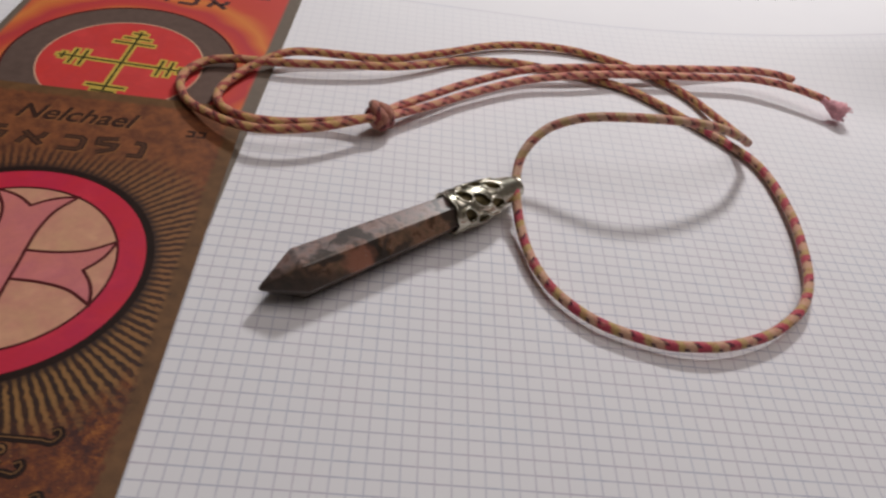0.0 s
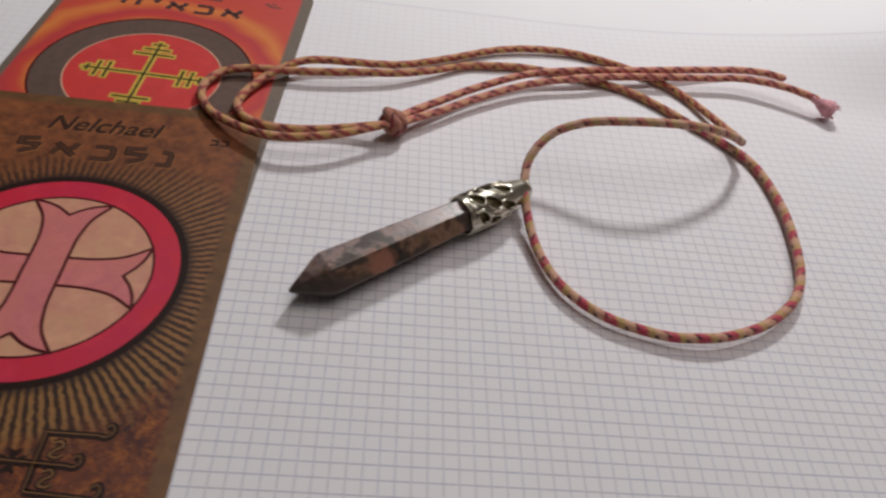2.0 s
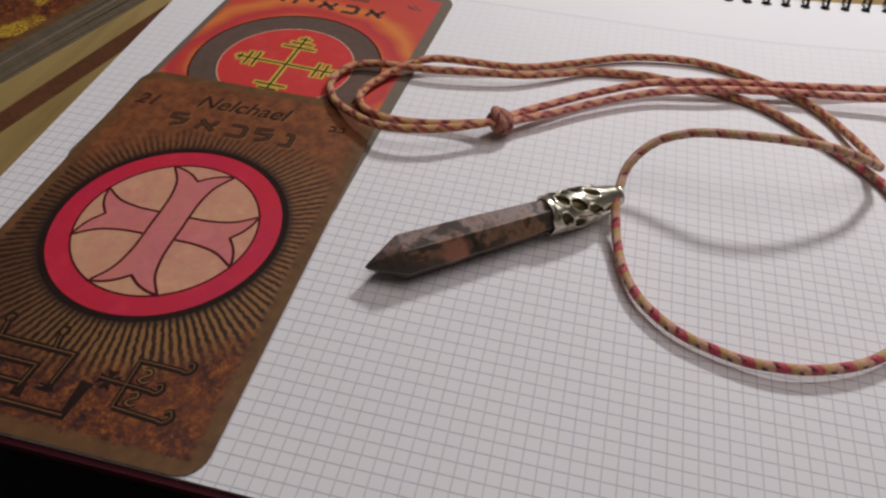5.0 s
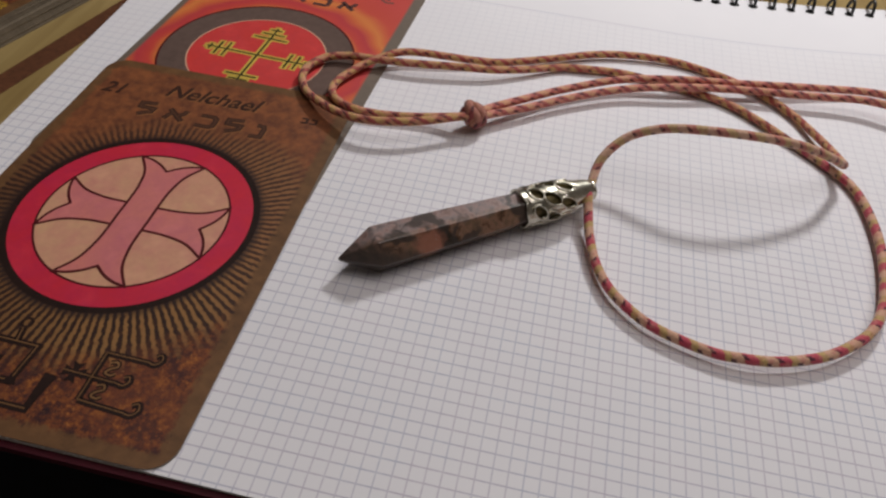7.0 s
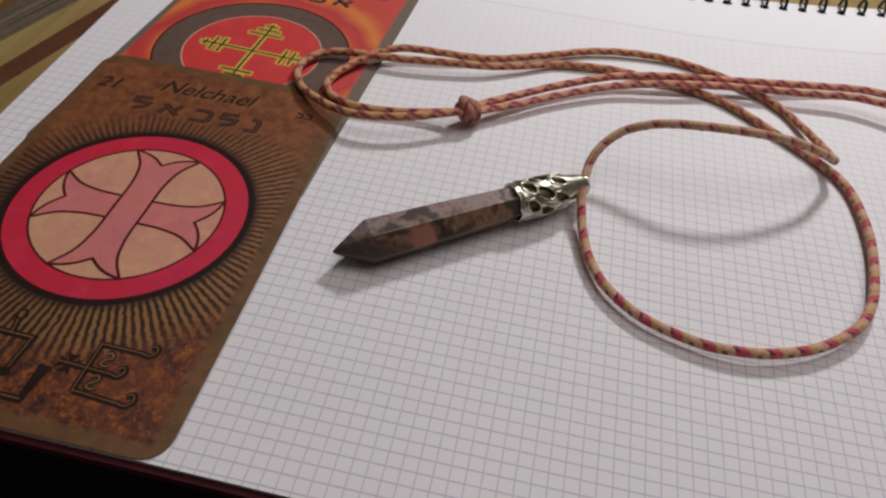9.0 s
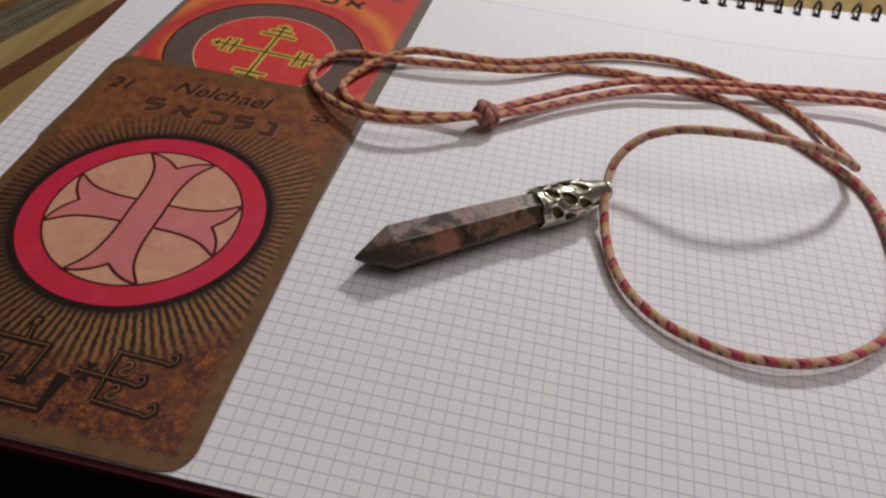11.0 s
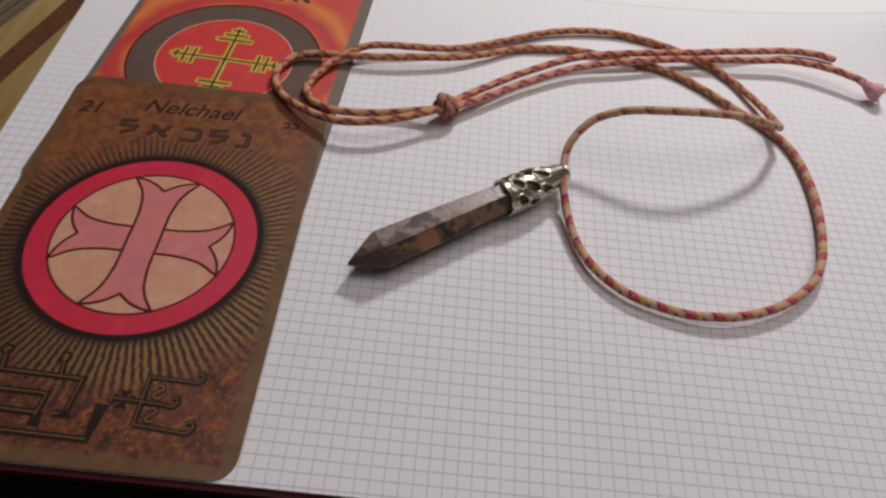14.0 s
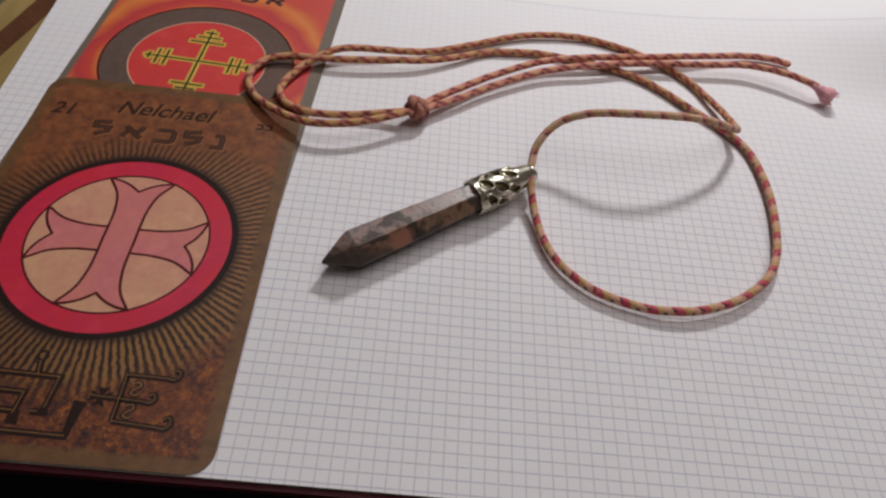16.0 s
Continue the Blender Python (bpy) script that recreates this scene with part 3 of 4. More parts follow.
def arm_outline(turns):
    """One flared arm of the cross, from the middle to the two horns with a notch between; turned by quarter turns."""
    right = bend([(6.6, 0), (6.5, 9), (6.9, 17), (9.0, 26), (14.3, 34.2)], 6)
    notch = bend([(14.3, 34.2), (9.2, 33.2), (4.4, 31.0), (0.0, 27.6)], 6)
    half = [(p.x, p.y) for p in right] + [(p.x, p.y) for p in notch[1:]]
    full = half + [(-x, y) for x, y in half[::-1][1:]]
    for _ in range(turns):
        full = [(-y, x) for x, y in full]
    return full


def brown_card():
    tilt = Matrix.Rotation(math.atan(0.8 / 117.5), 4, "X")
    card = card_body("picture_card", "brown printed card with pink cross in a crimson ring", (-77.5, 71, 0.72), tilt,
                     rounded(-63.4, 62.2, -97.4, 99.6, 9.5), RUST)
    bm = bmesh.new()
    ring(bm, 46.0, 49.0, 0.90)
    part("black_ring", bm, BLACK_INK, card, "black outer ring")
    bm = bmesh.new()
    ring(bm, 36.8, 46.3, 0.95)
    part("crimson_ring", bm, CRIMSON, card, "crimson ring")
    bm = bmesh.new()
    flat(bm, circle(37.0), 0.93)
    part("peach_disc", bm, PEACH, card, "peach-coloured disc")
    bm = bmesh.new()
    ring(bm, 36.6, 37.5, 1.0)
    part("ring_line", bm, MAROON, card)
    for turns, z in ((1, 0.99), (3, 0.99), (0, 1.05), (2, 1.05)):
        outline = arm_outline(turns)
        bm = bmesh.new()
        flat(bm, outline, z)
        part("cross_arm", bm, PINK, card, "pink flared cross arm")
        bm = bmesh.new()
        stroke(bm, outline, 1.15, z + 0.03)
        part("cross_line", bm, MAROON, card)
    ink = 0.92
    lettering(card, "Nelchael", 13.0, -2.9, 76.9, ink - 0.03, EMBOSS, 0.25, "pale edge of the print")
    lettering(card, "Nelchael", 13.0, -3.5, 77.5, ink, BROWN_INK, 0.25, "handwritten dark brown name")
    lettering(card, "21", 11.5, -50.8, 73.0, ink, BROWN_INK, 0.2, "small dark number")
    for strokes, x, y in ((LAMED, -29, 61.0), (ALEF, -14.2, 61.0), (KAF, 1, 60.6), (LAMED, 14, 60.2), (NUN, 25.6, 60.2)):
        letter(card, strokes, x + 0.6, y - 0.6, ink - 0.03, EMBOSS)
        letter(card, strokes, x, y, ink, BROWN_INK, LETTER_LINE)
    bm = bmesh.new()
    for x in (43.4, 47.8):
        stroke(bm, [(x - 1.5, 79.6), (x + 1.2, 79.4), (x + 1.3, 76.6), (x - 1.6, 76.2)], 1.3, ink)
    part("sign", bm, BROWN_INK, card, "pair of small hooked signs")

    def engraved(name, lines, width):
        for z, w, shift, material in ((ink, width * 1.6, 0.0, BLACK_INK), (ink + 0.05, width * 0.26, -0.25, GOLD_INK)):
            bm = bmesh.new()
            for line in lines:
                stroke(bm, [(x + shift, y - shift) for x, y in line], w, z)
            part(name, bm, material, card, "" if material == BLACK_INK else "ochre highlight")

    hook = lambda x, y, s: [(p.x, p.y) for p in bend([(x, y), (x + 3.2 * s, y - 0.4), (x + 5.0 * s, y + 1.8 * s), (x + 4.0 * s, y + 4.0 * s), (x + 2.0 * s, y + 3.0 * s)], 5)]
    engraved("trident_sign", [[(23.4, -80.6), (23.4, -62.0)], [(23.4, -62.0), (37, -62.2)] + hook(38, -62.2, 0.9),
                              [(23.4, -80.6), (38, -81.6)] + hook(39, -81.6, 1.0), [(13, -71.4), (31, -72.2)] + hook(32, -72.2, 0.8)], 1.5)
    bm = bmesh.new()
    for q in range(4):
        flat(bm, [(16.8 + (px, -py, -px, py)[q], -71.4 + (py, px, -py, -px)[q]) for px, py in ((-0.5, 0), (-2.2, 4.1), (0, 3.3), (2.2, 4.1), (0.5, 0))][::-1], ink + 0.03 + 0.004 * q)
    part("small_cross", bm, BLACK_INK, card)
    for cy in (-67.2, -76.2):
        bm = bmesh.new()
        stroke(bm, bend([(26.4, cy + 2), (28.6, cy + 2.6), (29.4, cy + 1), (27.4, cy - 0.4), (26.6, cy - 2), (28.6, cy - 2.6), (30, cy - 1.6)], 4), 1.9, ink)
        part("curl", bm, BLACK_INK, card)
        bm = bmesh.new()
        stroke(bm, bend([(26.4, cy + 2), (28.6, cy + 2.6), (29.4, cy + 1), (27.4, cy - 0.4), (26.6, cy - 2), (28.6, cy - 2.6), (30, cy - 1.6)], 4), 0.75, ink + 0.05)
        part("curl", bm, GOLD_INK, card, "ochre highlight")
    engraved("maze_sign", [[(-56, -64.0), (0, -65.4), (-1.0, -79.6), (-5.0, -79.4)], [(-56, -71.6), (-10, -72.4), (-11, -84)],
                           [(-38, -79.0), (-11, -79.8)], [(-56, -86.6), (9.4, -87.6), (10.6, -74.0)], [(-8, -65), (-9, -59.5)], [(-29.6, -64.6), (-30.6, -58.8)]], 1.7)
    for wedge in ([(8.4, -87.0), (10.4, -87.2), (12.8, -74.2), (8.0, -73.8)], [(-10.6, -79.6), (-8.6, -79.6), (-7.8, -84.8), (-12.2, -84.6)], [(-1.4, -77.6), (0.2, -77.6), (1.4, -80.6), (-4.2, -80.4)]):
        bm = bmesh.new()
        flat(bm, wedge, ink + 0.07)
        part("stroke_end", bm, BLACK_INK, card, "broad black stroke end")
    for cx, cy in ((-9.2, -57.2), (-31.0, -56.6)):
        bm = bmesh.new()
        stroke(bm, circle(1.9, 14, cx, cy) + [(cx + 1.9, cy)], 1.0, ink)
        part("curl", bm, BLACK_INK, card)
    return card


def red_card():
    turn = Matrix.Rotation(radians(-2.6), 4, "Z")
    card = card_body("picture_card", "scarlet printed card with yellow sign in a grey ring", (-76.6, 196.0, 0.03), turn,
                     rounded(-62.3, 65.6, -101.8, 96.4, 8), SCARLET)
    bm = bmesh.new()
    ring(bm, 35.4, 49.6, 0.90)
    part("grey_ring", bm, GREY_BAND, card, "grey-brown ring")
    bm = bmesh.new()
    ring(bm, 49.2, 50.3, 0.95)
    part("ring_line", bm, MAROON, card)
    bm = bmesh.new()
    flat(bm, circle(35.4), 0.92)
    part("red_disc", bm, RED_DISC, card, "plain red disc")
    bm = bmesh.new()
    ring(bm, 35.0, 35.7, 0.97)
    part("ring_line", bm, CREAM, card, "thin cream line")
    for q in range(4):
        turned = lambda pts: [((x, y), (-y, x), (-x, -y), (y, -x))[q] for x, y in pts]
        lines = [[(0, 0), (0, 27.5)], [(-9.2, 16.8), (9.2, 16.8)], [(-6.2, 21.2), (6.2, 21.2)], [(-3.2, 25.4), (3.2, 25.4)]]
        if q % 2:
            lines = [[(0, 0), (0, 28)], [(-6.4, 17.0), (6.4, 17.0)], [(-6, 21.6), (6, 21.6)], [(-2.6, 26.0), (2.6, 26.0)]]
        if q == 2:
            lines = [[(0, 0), (0, 26)], [(-8.2, 19.3), (8.2, 19.3)], [(-4.9, 23.0), (4.9, 23.0)]]
        for k, line in enumerate(lines):
            bm = bmesh.new()
            (ax, ay), (bx, by) = line
            if k:
                stroke(bm, turned([(ax - 1.0, ay), (bx + 1.0, by)]), 3.7, 0.955 + 0.004 * k + 0.002 * q)
            else:
                stroke(bm, turned([(ax, ay), (bx, by + 1.5)]), 3.6, 0.975 + 0.002 * q)
            part("sign_glow", bm, YELLOW, card, "yellow outline")
            bm = bmesh.new()
            stroke(bm, turned(line), 1.15, 1.0 + 0.01 * k + 0.002 * q)
            part("sign_line", bm, DARK_GREEN, card, "dark green line")
    ink = 0.9
    for strokes, x in ((HE, -27), (YOD, -15), (ALEF, -3), (KAF, 11), (ALEF, 26)):
        letter(card, strokes, x, 60.6, ink, GREY_INK)
    bm = bmesh.new()
    for x0, x1 in ((-22, -9), (-7, 4), (6, 18)):
        stroke(bm, [(x0, 77), (x1, 77)], 3.6, ink)
    part("lettering", bm, FADED, card, "faded grey name")
    bm = bmesh.new()
    stroke(bm, [(41, 80), (45, 76.6), (50, 77.4)], 1.3, ink)
    stroke(bm, [(44, 80.4), (47, 79.6)], 1.1, ink)
    part("sign", bm, GREY_BAND, card, "small faded sign")
    return card


red_card()
brown_card()

# A pushed-over pile of more cards beside the notebook.
deck = thing("card_deck", "slanting pile of brown-edged cards beside the notebook", "card deck", (0, 0, TABLE_Z))
outline = rounded(-127.2, 0, -98.8, 98.8, 8)
bm = bmesh.new()
slab(bm, outline, 0, 0.82)
deck_me = mesh_of(bm, "card")
deck_me.materials.append(CARD_EDGE)
LAYERS = 14
for k in range(LAYERS):
    f = k / (LAYERS - 1)
    shift = -235.5 - 5.0 * f - (2.2 if k > 8 else 0.0) + random.uniform(-0.45, 0.45)
    card = new("card", deck_me)
    card.parent = deck
    card.matrix_basis = Matrix.Translation(Vector((shift, 216 + random.uniform(-0.5, 0.5), 0.02 + 0.86 * k)) * U) @ Matrix.Rotation(radians(-15 + random.uniform(-0.4, 0.4)), 4, "Z")
bm = bmesh.new()
flat(bm, [(x + 63.6, y) for x, y in outline], 0.0)
top = part("printed_face", bm, RUST_TOP, deck, "rust-coloured face with yellow patches")
top.matrix_basis = Matrix.Translation(Vector((-243, 216, 0.86 * LAYERS + 0.1)) * U) @ Matrix.Rotation(radians(-15), 4, "Z") @ Matrix.Translation(Vector((-63.6, 0, 0)) * U)

# A pen and a flat case behind the binding.
pen = thing("pen", "slim silver-grey pen lying behind the notebook binding", "pen", (60, 400, TABLE_Z + 4.6), Matrix.Rotation(radians(4.5), 4, "Z"))
bm = tube([(0, 0, 0), (50, 0, 0), (100, 0, 0), (140, 0, 0)], 4.5, 14, 4.0)
part("barrel", bm, PEN_GREY, pen, smooth=True)
bm = tube([(139, 0, 0), (146, 0, 0), (152, 0, 0), (159, 0, -0.5)], lambda l: max(1.0, 4.2 - 0.17 * l), 12, 1.5)
part("tip", bm, SILVER, pen, "tapered silver tip", smooth=True)
bm = bmesh.new()
slab(bm, rounded(4, 60, -1.6, 1.6, 1.4, 4), 5.2, 6.4)
box(bm, 4, 9, -1.4, 1.4, 3.6, 5.3)
part("clip", bm, SILVER, pen, "silver clip")
case = thing("flat_case", "flat grey case with dark leather rim on the table", "case", (343, 374, TABLE_Z), Matrix.Rotation(radians(8), 4, "Z"))
bm = bmesh.new()
slab(bm, rounded(0, 150, 0, 210, 8), 0, 8)
part("rim", bm, LEATHER, case, "dark brown leather rim")
bm = bmesh.new()
slab(bm, rounded(15, 140, 14, 196, 5), 7.5, 9)
part("panel", bm, PANEL_GREY, case, "matt grey panel")

# ---------------------------------------------------------------- pendulum and cord
pendulum = thing("pendulum", "veined pink stone point with silver cap on plaited cord", "pendulum")
TIP, TAIL = Vector((9.5, 64.6, 8.2)), Vector((97.0, 127.5, 9.9))
AXIS = (TAIL - TIP).normalized()
SIDE = AXIS.cross(Vector((0, 0, 1))).normalized()
UP = SIDE.cross(AXIS)


def on_axis(s, a, r):
    """A point s units from the tip along the stone, at angle a round it and r from its middle."""
    return TIP + AXIS * s + (SIDE * math.cos(a) + UP * math.sin(a)) * r


bm = bmesh.new()
rows = []
for s, r in ((0.0, 0.4), (0.8, 1.2), (13.2, 8.9), (14.4, 9.4), (45.0, 8.5), (77.0, 7.2), (84.0, 6.4)):
    rows.append([bm.verts.new(on_axis(s, radians(60 * k), r)) for k in range(6)])
for a, b in zip(rows, rows[1:]):
    for k in range(6):
        bm.faces.new((a[k], a[(k + 1) % 6], b[(k + 1) % 6], b[k]))
bm.faces.new(rows[0][::-1])
bm.faces.new(rows[-1])
bmesh.ops.recalc_face_normals(bm, faces=bm.faces)
bmesh.ops.bevel(bm, geom=[e for e in bm.edges if e.calc_length() > 5], offset=0.5, segments=3, affect="EDGES", profile=0.6)
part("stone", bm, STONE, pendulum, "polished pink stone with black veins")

CAP0, CAP1, CAP_END = 77.0, 102.0, 110.6
CAP_PROFILE = ((77.0, 8.5), (78.6, 8.0), (84.0, 8.0), (91.0, 7.7), (97.0, 7.1), (101.0, 6.5), (105.0, 5.7), (108.5, 4.9), (110.6, 4.2))


def cap_radius(s):
    for (a, ra), (b, rb) in zip(CAP_PROFILE, CAP_PROFILE[1:]):
        if s <= b:
            return ra + (rb - ra) * (s - a) / (b - a)
    return CAP_PROFILE[-1][1]


bm = bmesh.new()
rows = []
for j in range(13):
    s = CAP0 + 1.2 + (CAP1 - CAP0 - 1.2) * j / 12
    rows.append([bm.verts.new(on_axis(s, 2 * math.pi * k / 24, cap_radius(s) - 1.5)) for k in range(24)])
for a, b in zip(rows, rows[1:]):
    for k in range(24):
        bm.faces.new((a[k], a[(k + 1) % 24], b[(k + 1) % 24], b[k]))
bm.faces.new(rows[-1])
cap = part("cap", bm, CAP_INSIDE, pendulum, "dark lining of the cap", smooth=True)

# Openwork of broad ribbons: three staggered rows of rounded holes, each with a slant of its own.
HOLES = ((82.4, 0.15, 2.6, 0.33), (88.9, 0.62, 3.2, 0.31), (96.0, 0.10, 3.3, 0.29))
TWIST = 0.055


def pierced(s, a):
    for centre, phase, ls, la in HOLES:
        turn = (a / (math.pi / 3) + phase) % 1.0 - 0.5
        turn = turn * math.pi / 3 + TWIST * (s - centre)
        if ((s - centre) / ls) ** 2 + (turn / la) ** 2 < 1:
            return True
    return False


bm = bmesh.new()
NA, NS = 132, 78
rows = []
for j in range(NS + 1):
    s = CAP0 + (CAP_END - CAP0) * j / NS
    ring_row = []
    for k in range(NA):
        a = 2 * math.pi * k / NA
        swell = 0.28 * math.sin(3 * a + 0.5 * s) * math.sin(0.42 * (s - CAP0)) * (1 if s < 101 else 0.3)
        lip = -0.9 * max(0.0, 1 - (s - CAP0) / 2.0) * abs(math.sin(3 * a))
        ring_row.append(bm.verts.new(on_axis(s + lip, a, cap_radius(s) + swell)))
    rows.append(ring_row)
for j in range(NS):
    for k in range(NA):
        s, a = CAP0 + (CAP_END - CAP0) * (j + 0.5) / NS, 2 * math.pi * (k + 0.5) / NA
        if not pierced(s, a):
            bm.faces.new((rows[j][k], rows[j][(k + 1) % NA], rows[j + 1][(k + 1) % NA], rows[j + 1][k]))
bmesh.ops.delete(bm, geom=[v for v in bm.verts if not v.link_faces], context="VERTS")
for _ in range(4):
    bmesh.ops.smooth_vert(bm, verts=[v for v in bm.verts if v.is_boundary and 2 < (v.co - TIP).dot(AXIS) - CAP0 < CAP1 - CAP0 - 1], factor=0.5, use_axis_x=True, use_axis_y=True, use_axis_z=True)
bmesh.ops.recalc_face_normals(bm, faces=bm.faces)
bmesh.ops.solidify(bm, geom=bm.faces[:], thickness=1.2)
bmesh.ops.recalc_face_normals(bm, faces=bm.faces)
part("openwork", bm, SILVER, cap, "pierced silver ribbons", smooth=True)
for centre, phase, ls, la in HOLES:
    for q in range(6):
        mid = (q + 0.5 - phase) * math.pi / 3
        pts = []
        for k in range(25):
            w = 2 * math.pi * k / 24
            s = centre + ls * math.cos(w) * 1.16
            pts.append(on_axis(s, mid + la * 1.16 * math.sin(w) - TWIST * (s - centre), cap_radius(s) + 0.2))
        part("scroll_wire", tube(pts, 0.5, 6, 0.5), SILVER, cap, smooth=True)
pts = [on_axis(CAP_END, 2 * math.pi * k / 40, 3.5) for k in range(41)]
part("rim", tube(pts, 0.9, 8, 0.8), SILVER, cap, "rounded silver rim", smooth=True)
# Dark plug in the cap's end, put in for the shade of its opening.
bm = bmesh.new()
rows = [[bm.verts.new(on_axis(s, 2 * math.pi * k / 20, r)) for k in range(20)] for s, r in ((109.2, 3.1), (109.8, 2.2))]
for k in range(20):
    bm.faces.new((rows[0][k], rows[0][(k + 1) % 20], rows[1][(k + 1) % 20], rows[1][k]))
bm.faces.new(rows[1])
part("throat_shade_disc", bm, CAP_INSIDE, cap, "dark disc for the shaded throat of the cap")

R = 1.95
SMALL_LOOP = [(98.0, 128.0, 8.0), (99.4, 133.5, 9.6), (100.7, 141.3, 13), (103.1, 145.9, 16.5), (107.4, 150.6, 20), (113.2, 153.9, 23.5), (121.8, 154.8, 27.5), (130.4, 154.1, 30.5), (143.4, 152.4, 33.3),
              (157.2, 153.1, 33.8), (172.0, 156.1, 32), (185.8, 160.4, 28), (198.7, 165.6, 21.5), (208.4, 174.7, 13.0), (210.3, 178.7, 10.6)]
RETURN = [(208.4, 174.7, 13.0), (210.3, 178.7, 10.6), (209.0, 197.8, 5.0), (203.5, 211.5, 3.4), (197.1, 223.4, 2.6), (188.1, 233.0, 2.8), (178.7, 240.4, 2.6), (167.5, 247.0, 2.4), (155.9, 251.6, 2.4), (137.7, 255.9, 2.6), (116.2, 254.7, 3), (94.9, 249.0, 3), (71.4, 236.8, 3), (48.4, 226.0, 3), (33.9, 221.4, 4), (19.3, 218.2, 5.5), (4.7, 215.7, 6.5), (-5.0, 211.8, 7), (-12.4, 205.7, 6.5), (-19.6, 199.3, 5), (-25.6, 189.4, 4.4), (-29.2, 179.2, 4.2), (-27.5, 170.3, 4.4), (-21.2, 164.3, 4.6), (-11.0, 161.9, 4), (1.5, 162.8, 3.5), (14.7, 164.7, 4), (27.7, 166.5, 5.5), (40.0, 167.0, 8)]
BIG_LOOP = [(97.5, 127.5, 12.0), (98.6, 123.0, 11), (99.6, 117.5, 8), (101.7, 106.1, 4.8), (105.6, 92.0, 4), (112.8, 79.0, 4), (126.9, 67.5, 3.8), (147.1, 61.1, 3.8), (160.7, 60.4, 4.5), (172.6, 62.2, 4.6), (187.2, 67.8, 4.6),
            (198.2, 75.1, 4.8), (208.1, 85.1, 4.8), (215.1, 99.0, 4.6), (219.3, 116.9, 4.2), (221.6, 137.6, 3.8), (220.6, 159.6, 3.1), (216.3, 175.1, 2.7), (205.9, 188.2, 2.4), (191.8, 201.8, 2.4)]
FAR_RUN = [(191.7, 201.5, 2.6), (179.4, 213.5, 2.4), (166.1, 223.3, 2.4), (152.0, 228.7, 2.4), (137.6, 232.1, 2.4), (122.8, 234.5, 2.4), (107.9, 235.9, 2.4), (92.9, 234.1, 2.6), (78.1, 231.1, 2.6), (60.9, 221.3, 4.0), (44.1, 213.1, 5.5), (26.5, 208.9, 6.5), (9.1, 205.7, 6.5), (-5.6, 204.4, 6.0), (-17.2, 204.2, 5.5), (-28.9, 204.0, 5.0), (-38.3, 201.3, 4.5), (-44.2, 194.5, 4.5), (-46.8, 186.4, 4.4), (-45.5, 178.2, 4.4), (-40.0, 168.4, 4.8), (-30.4, 159.5, 6.6), (-18.4, 152.0, 8.2), (-6.5, 148.3, 9.6), (6.4, 149.0, 10.6), (21.2, 153.8, 10.8), (40.1, 164.7, 10.2)]
TAIL_SHORT = [(43.0, 168.4, 9.6), (49.4, 177.6, 8), (64.1, 191.6, 6.6), (82.2, 206.6, 6.0), (109.8, 223.4, 6.4), (138.6, 231.3, 7.2), (167.9, 237.3, 7.0), (197.8, 245.0, 6.2), (215.7, 249.6, 5.5), (234.4, 253.3, 5.4), (249.8, 252.6, 5.8), (260.9, 249.2, 5.6)]
TAIL_LONG = [(43.0, 166.6, 8.6), (50.1, 173.8, 6.8), (65.0, 185.0, 5.8), (82.9, 198.8, 5.4), (110.0, 215.0, 6.0), (138.5, 223.9, 7.2), (167.6, 232.0, 6.6), (211.1, 237.7, 7.4), (229.0, 239.4, 8.4), (243.6, 237.0, 9.2), (255.3, 233.0, 9.6), (263.8, 228.9, 9.4), (269.4, 225.9, 9)]
for name, pts, material, label, end in (("cord_loop", SMALL_LOOP, CORD_LIT, "raised loop of ochre plaited cord", False), ("cord_run", RETURN, CORD_FAR, "ochre plaited cord", False),
                                        ("cord_loop", BIG_LOOP, CORD, "wide loop of ochre plaited cord", False), ("cord_run", FAR_RUN, CORD_FAR, "ochre plaited cord", False),
                                        ("cord_tail", TAIL_SHORT, CORD_TAIL, "rose-coloured cord end", True), ("cord_tail", TAIL_LONG, CORD_TAIL, "rose-coloured cord end", False)):
    part(name, tube(pts, R, 14, 1.0, fade_end=end), material, pendulum, label, smooth=True)

knot_mid, knot_dir = Vector((42.6, 169.0, 7.6)), Vector((0.62, 0.70, 0.0)).normalized()
knot_side = Vector((-knot_dir.y, knot_dir.x, 0))
pts = []
for i in range(64):
    a = 2 * math.pi * 2.1 * i / 63
    pts.append(knot_mid + knot_dir * (-3.4 + 6.8 * i / 63) + knot_side * 3.9 * math.cos(a) + Vector((0, 0, 3.9 * math.sin(a))))
part("knot", tube(pts, 2.3, 12, 0.8), KNOT_YARN, pendulum, "tight overhand knot", smooth=True)
pts = [knot_mid + knot_dir * 4.5 + knot_side * 3, knot_mid + knot_side * 5.0 + Vector((0, 0, 3.4)), knot_mid - knot_dir * 3.5 + Vector((0, 0, 5.0)), knot_mid - knot_dir * 4 - knot_side * 3.5 + Vector((0, 0, -1))]
part("knot", tube(pts, 2.2, 12, 0.8), KNOT_YARN, pendulum, smooth=True)
part("knot_core", tube([knot_mid - knot_dir * 4, knot_mid, knot_mid + knot_dir * 4], 4.6, 12, 0.8), KNOT_YARN, pendulum, smooth=True)

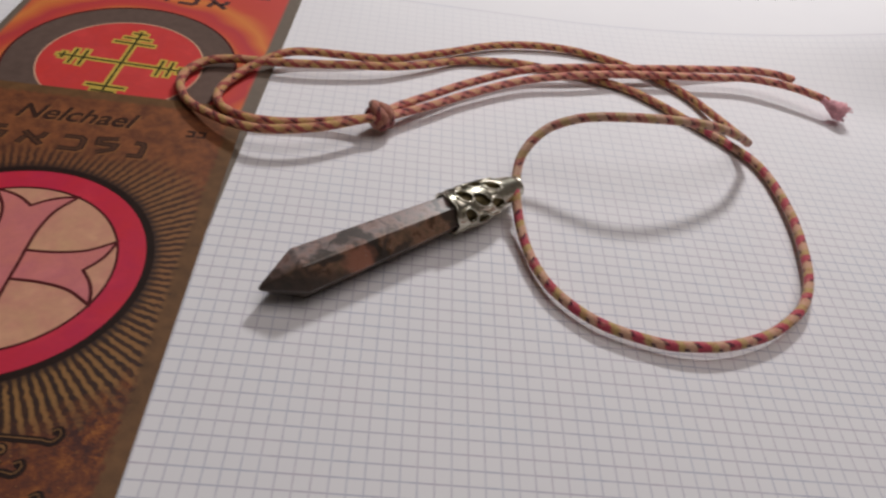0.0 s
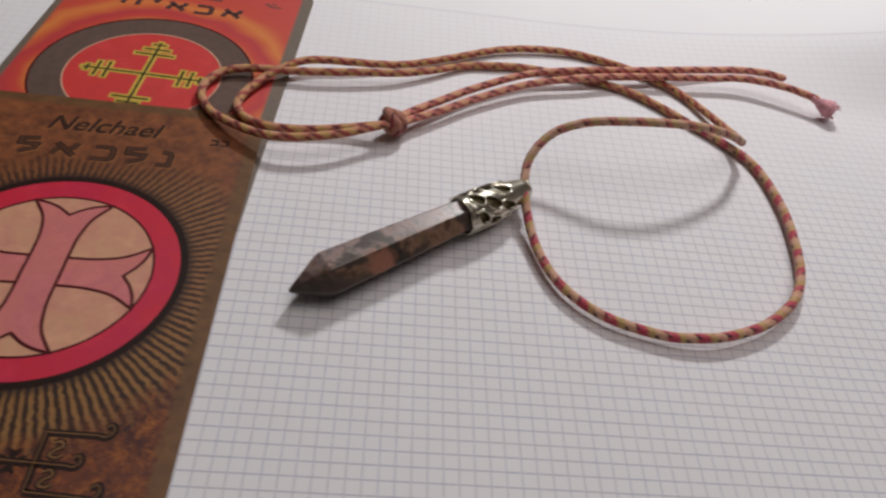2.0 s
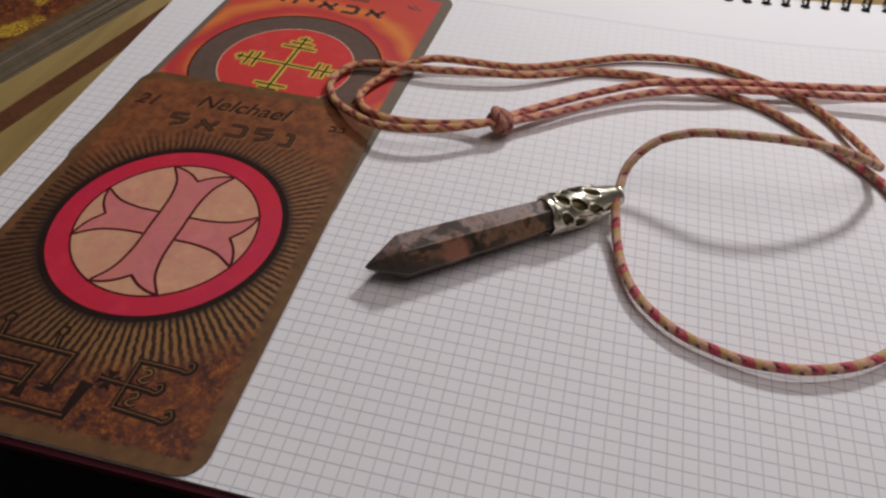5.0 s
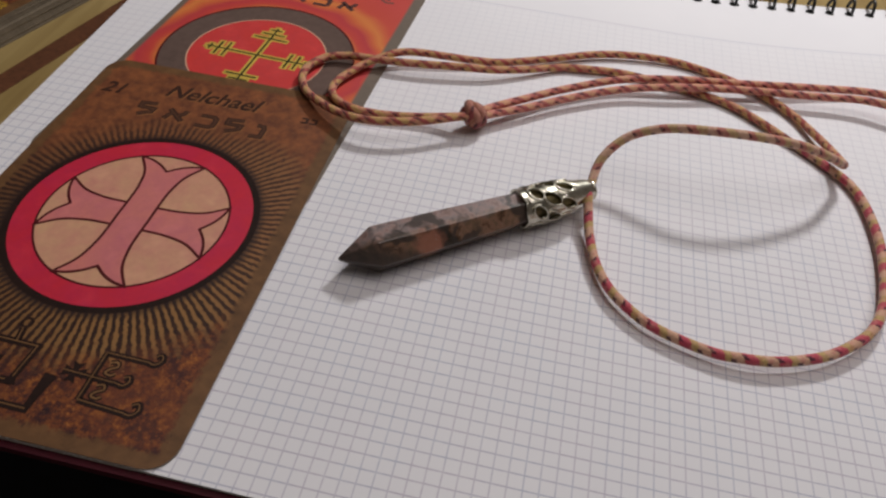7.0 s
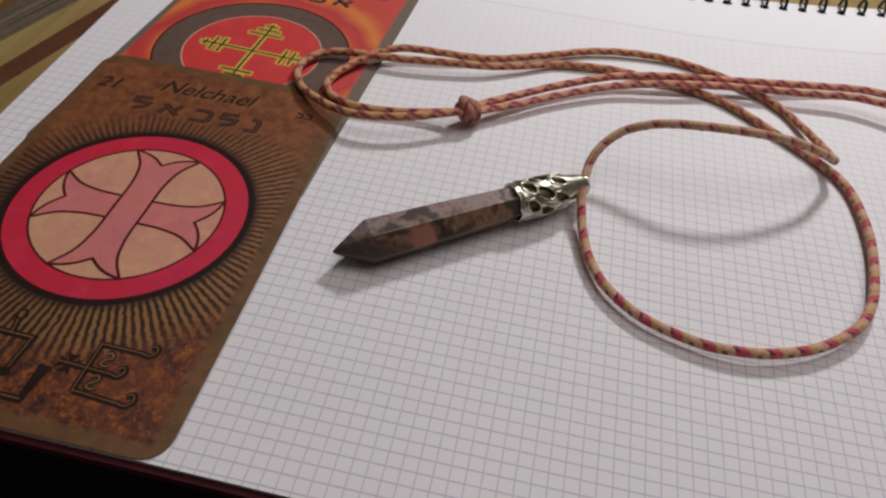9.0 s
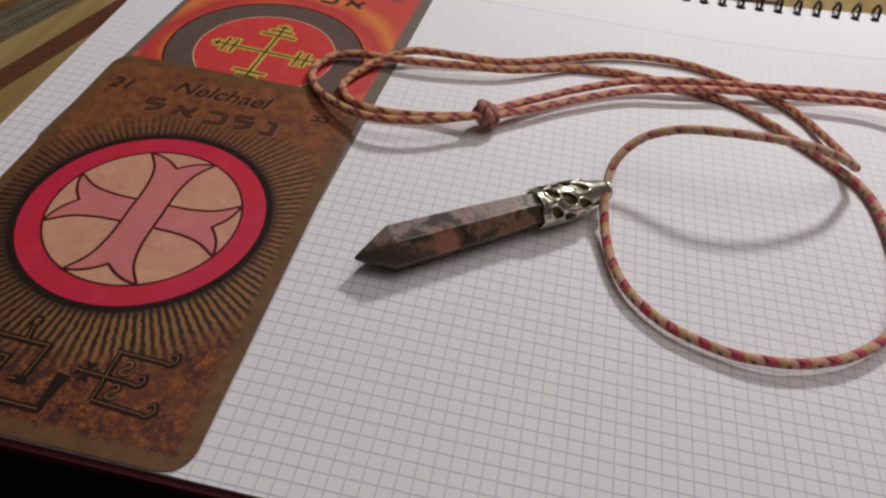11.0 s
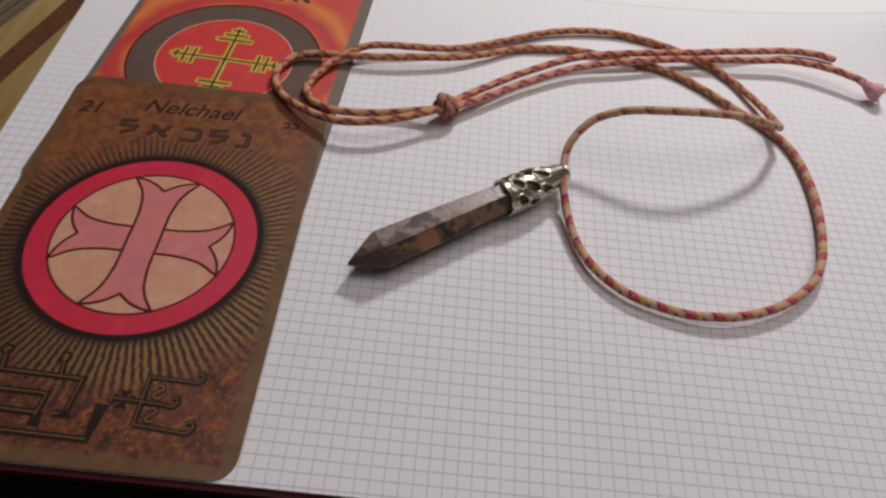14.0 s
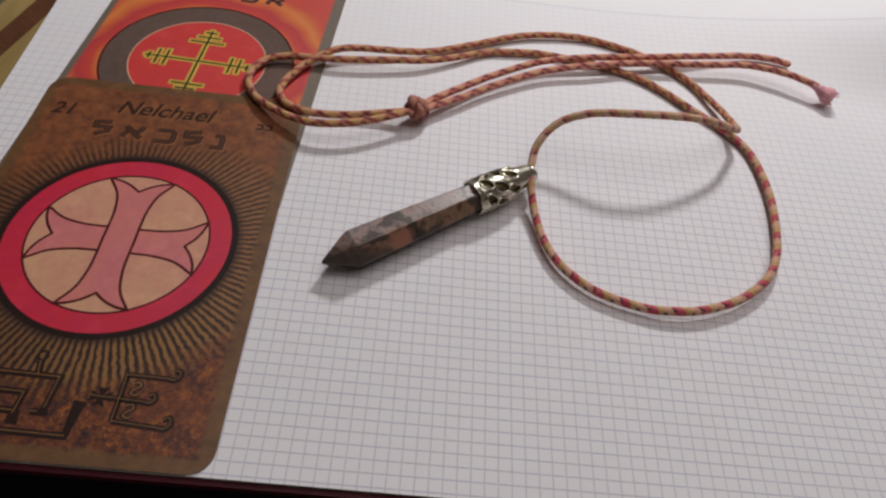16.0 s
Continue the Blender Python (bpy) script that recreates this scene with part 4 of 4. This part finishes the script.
# The singed, frayed end of the long tail: a matted tuft with loose fibres.
rng = random.Random(5)
TUFT0, TUFT1 = Vector((266.0, 226.8, 9.4)), Vector((278.0, 220.6, 5.6))
tuft_way = (TUFT1 - TUFT0).normalized()
tuft_side = tuft_way.cross(Vector((0, 0, 1))).normalized()
tuft_up = tuft_side.cross(tuft_way)
bm = bmesh.new()
rows = []
for j in range(15):
    f = j / 14
    r = (1.9 + 3.1 * smooth_step(f, 0.1, 0.85)) * (1.0 if f < 0.82 else math.sqrt(max(0.02, 1 - ((f - 0.82) / 0.19) ** 2)))
    ring_row = []
    for k in range(22):
        a = 2 * math.pi * k / 22
        q = TUFT0 + (TUFT1 - TUFT0) * f + (tuft_side * math.cos(a) * 1.08 + tuft_up * math.sin(a) * 0.9) * r
        lump = 1.5 * f * noise.noise(q * 0.55) + 0.35 * math.sin(9 * a + 2 * f)
        ring_row.append(bm.verts.new(q + (tuft_side * math.cos(a) + tuft_up * math.sin(a)) * lump * min(1.0, 2 * f) + tuft_way * 1.3 * f * noise.noise(q * 0.4 + Vector((7, 3, 1)))))
    rows.append(ring_row)
for a, b in zip(rows, rows[1:]):
    for k in range(22):
        bm.faces.new((a[k], a[(k + 1) % 22], b[(k + 1) % 22], b[k]))
bm.faces.new(rows[-1])
bmesh.ops.recalc_face_normals(bm, faces=bm.faces)
tuft = part("frayed_end", bm, FRAY, pendulum, "pink frayed cord end", smooth=True)
bm = bmesh.new()
for _ in range(200):
    a, f = rng.uniform(0, 2 * math.pi), rng.uniform(0.35, 0.98)
    out = tuft_side * math.cos(a) + tuft_up * math.sin(a) * 0.85
    start = TUFT0 + (TUFT1 - TUFT0) * f + out * (1.6 + 2.4 * f)
    end = start + out * rng.uniform(0.4, 1.3) + tuft_way * rng.uniform(0.6, 2.6)
    strand = tube([start, (start + end) / 2 + Vector((0, 0, 0.3)), end], 0.2, 4, 0.8)
    me = bpy.data.meshes.new("strand")
    strand.to_mesh(me)
    strand.free()
    bm.from_mesh(me)
    bpy.data.meshes.remove(me)
part("fibres", bm, FRAY, tuft, smooth=True)
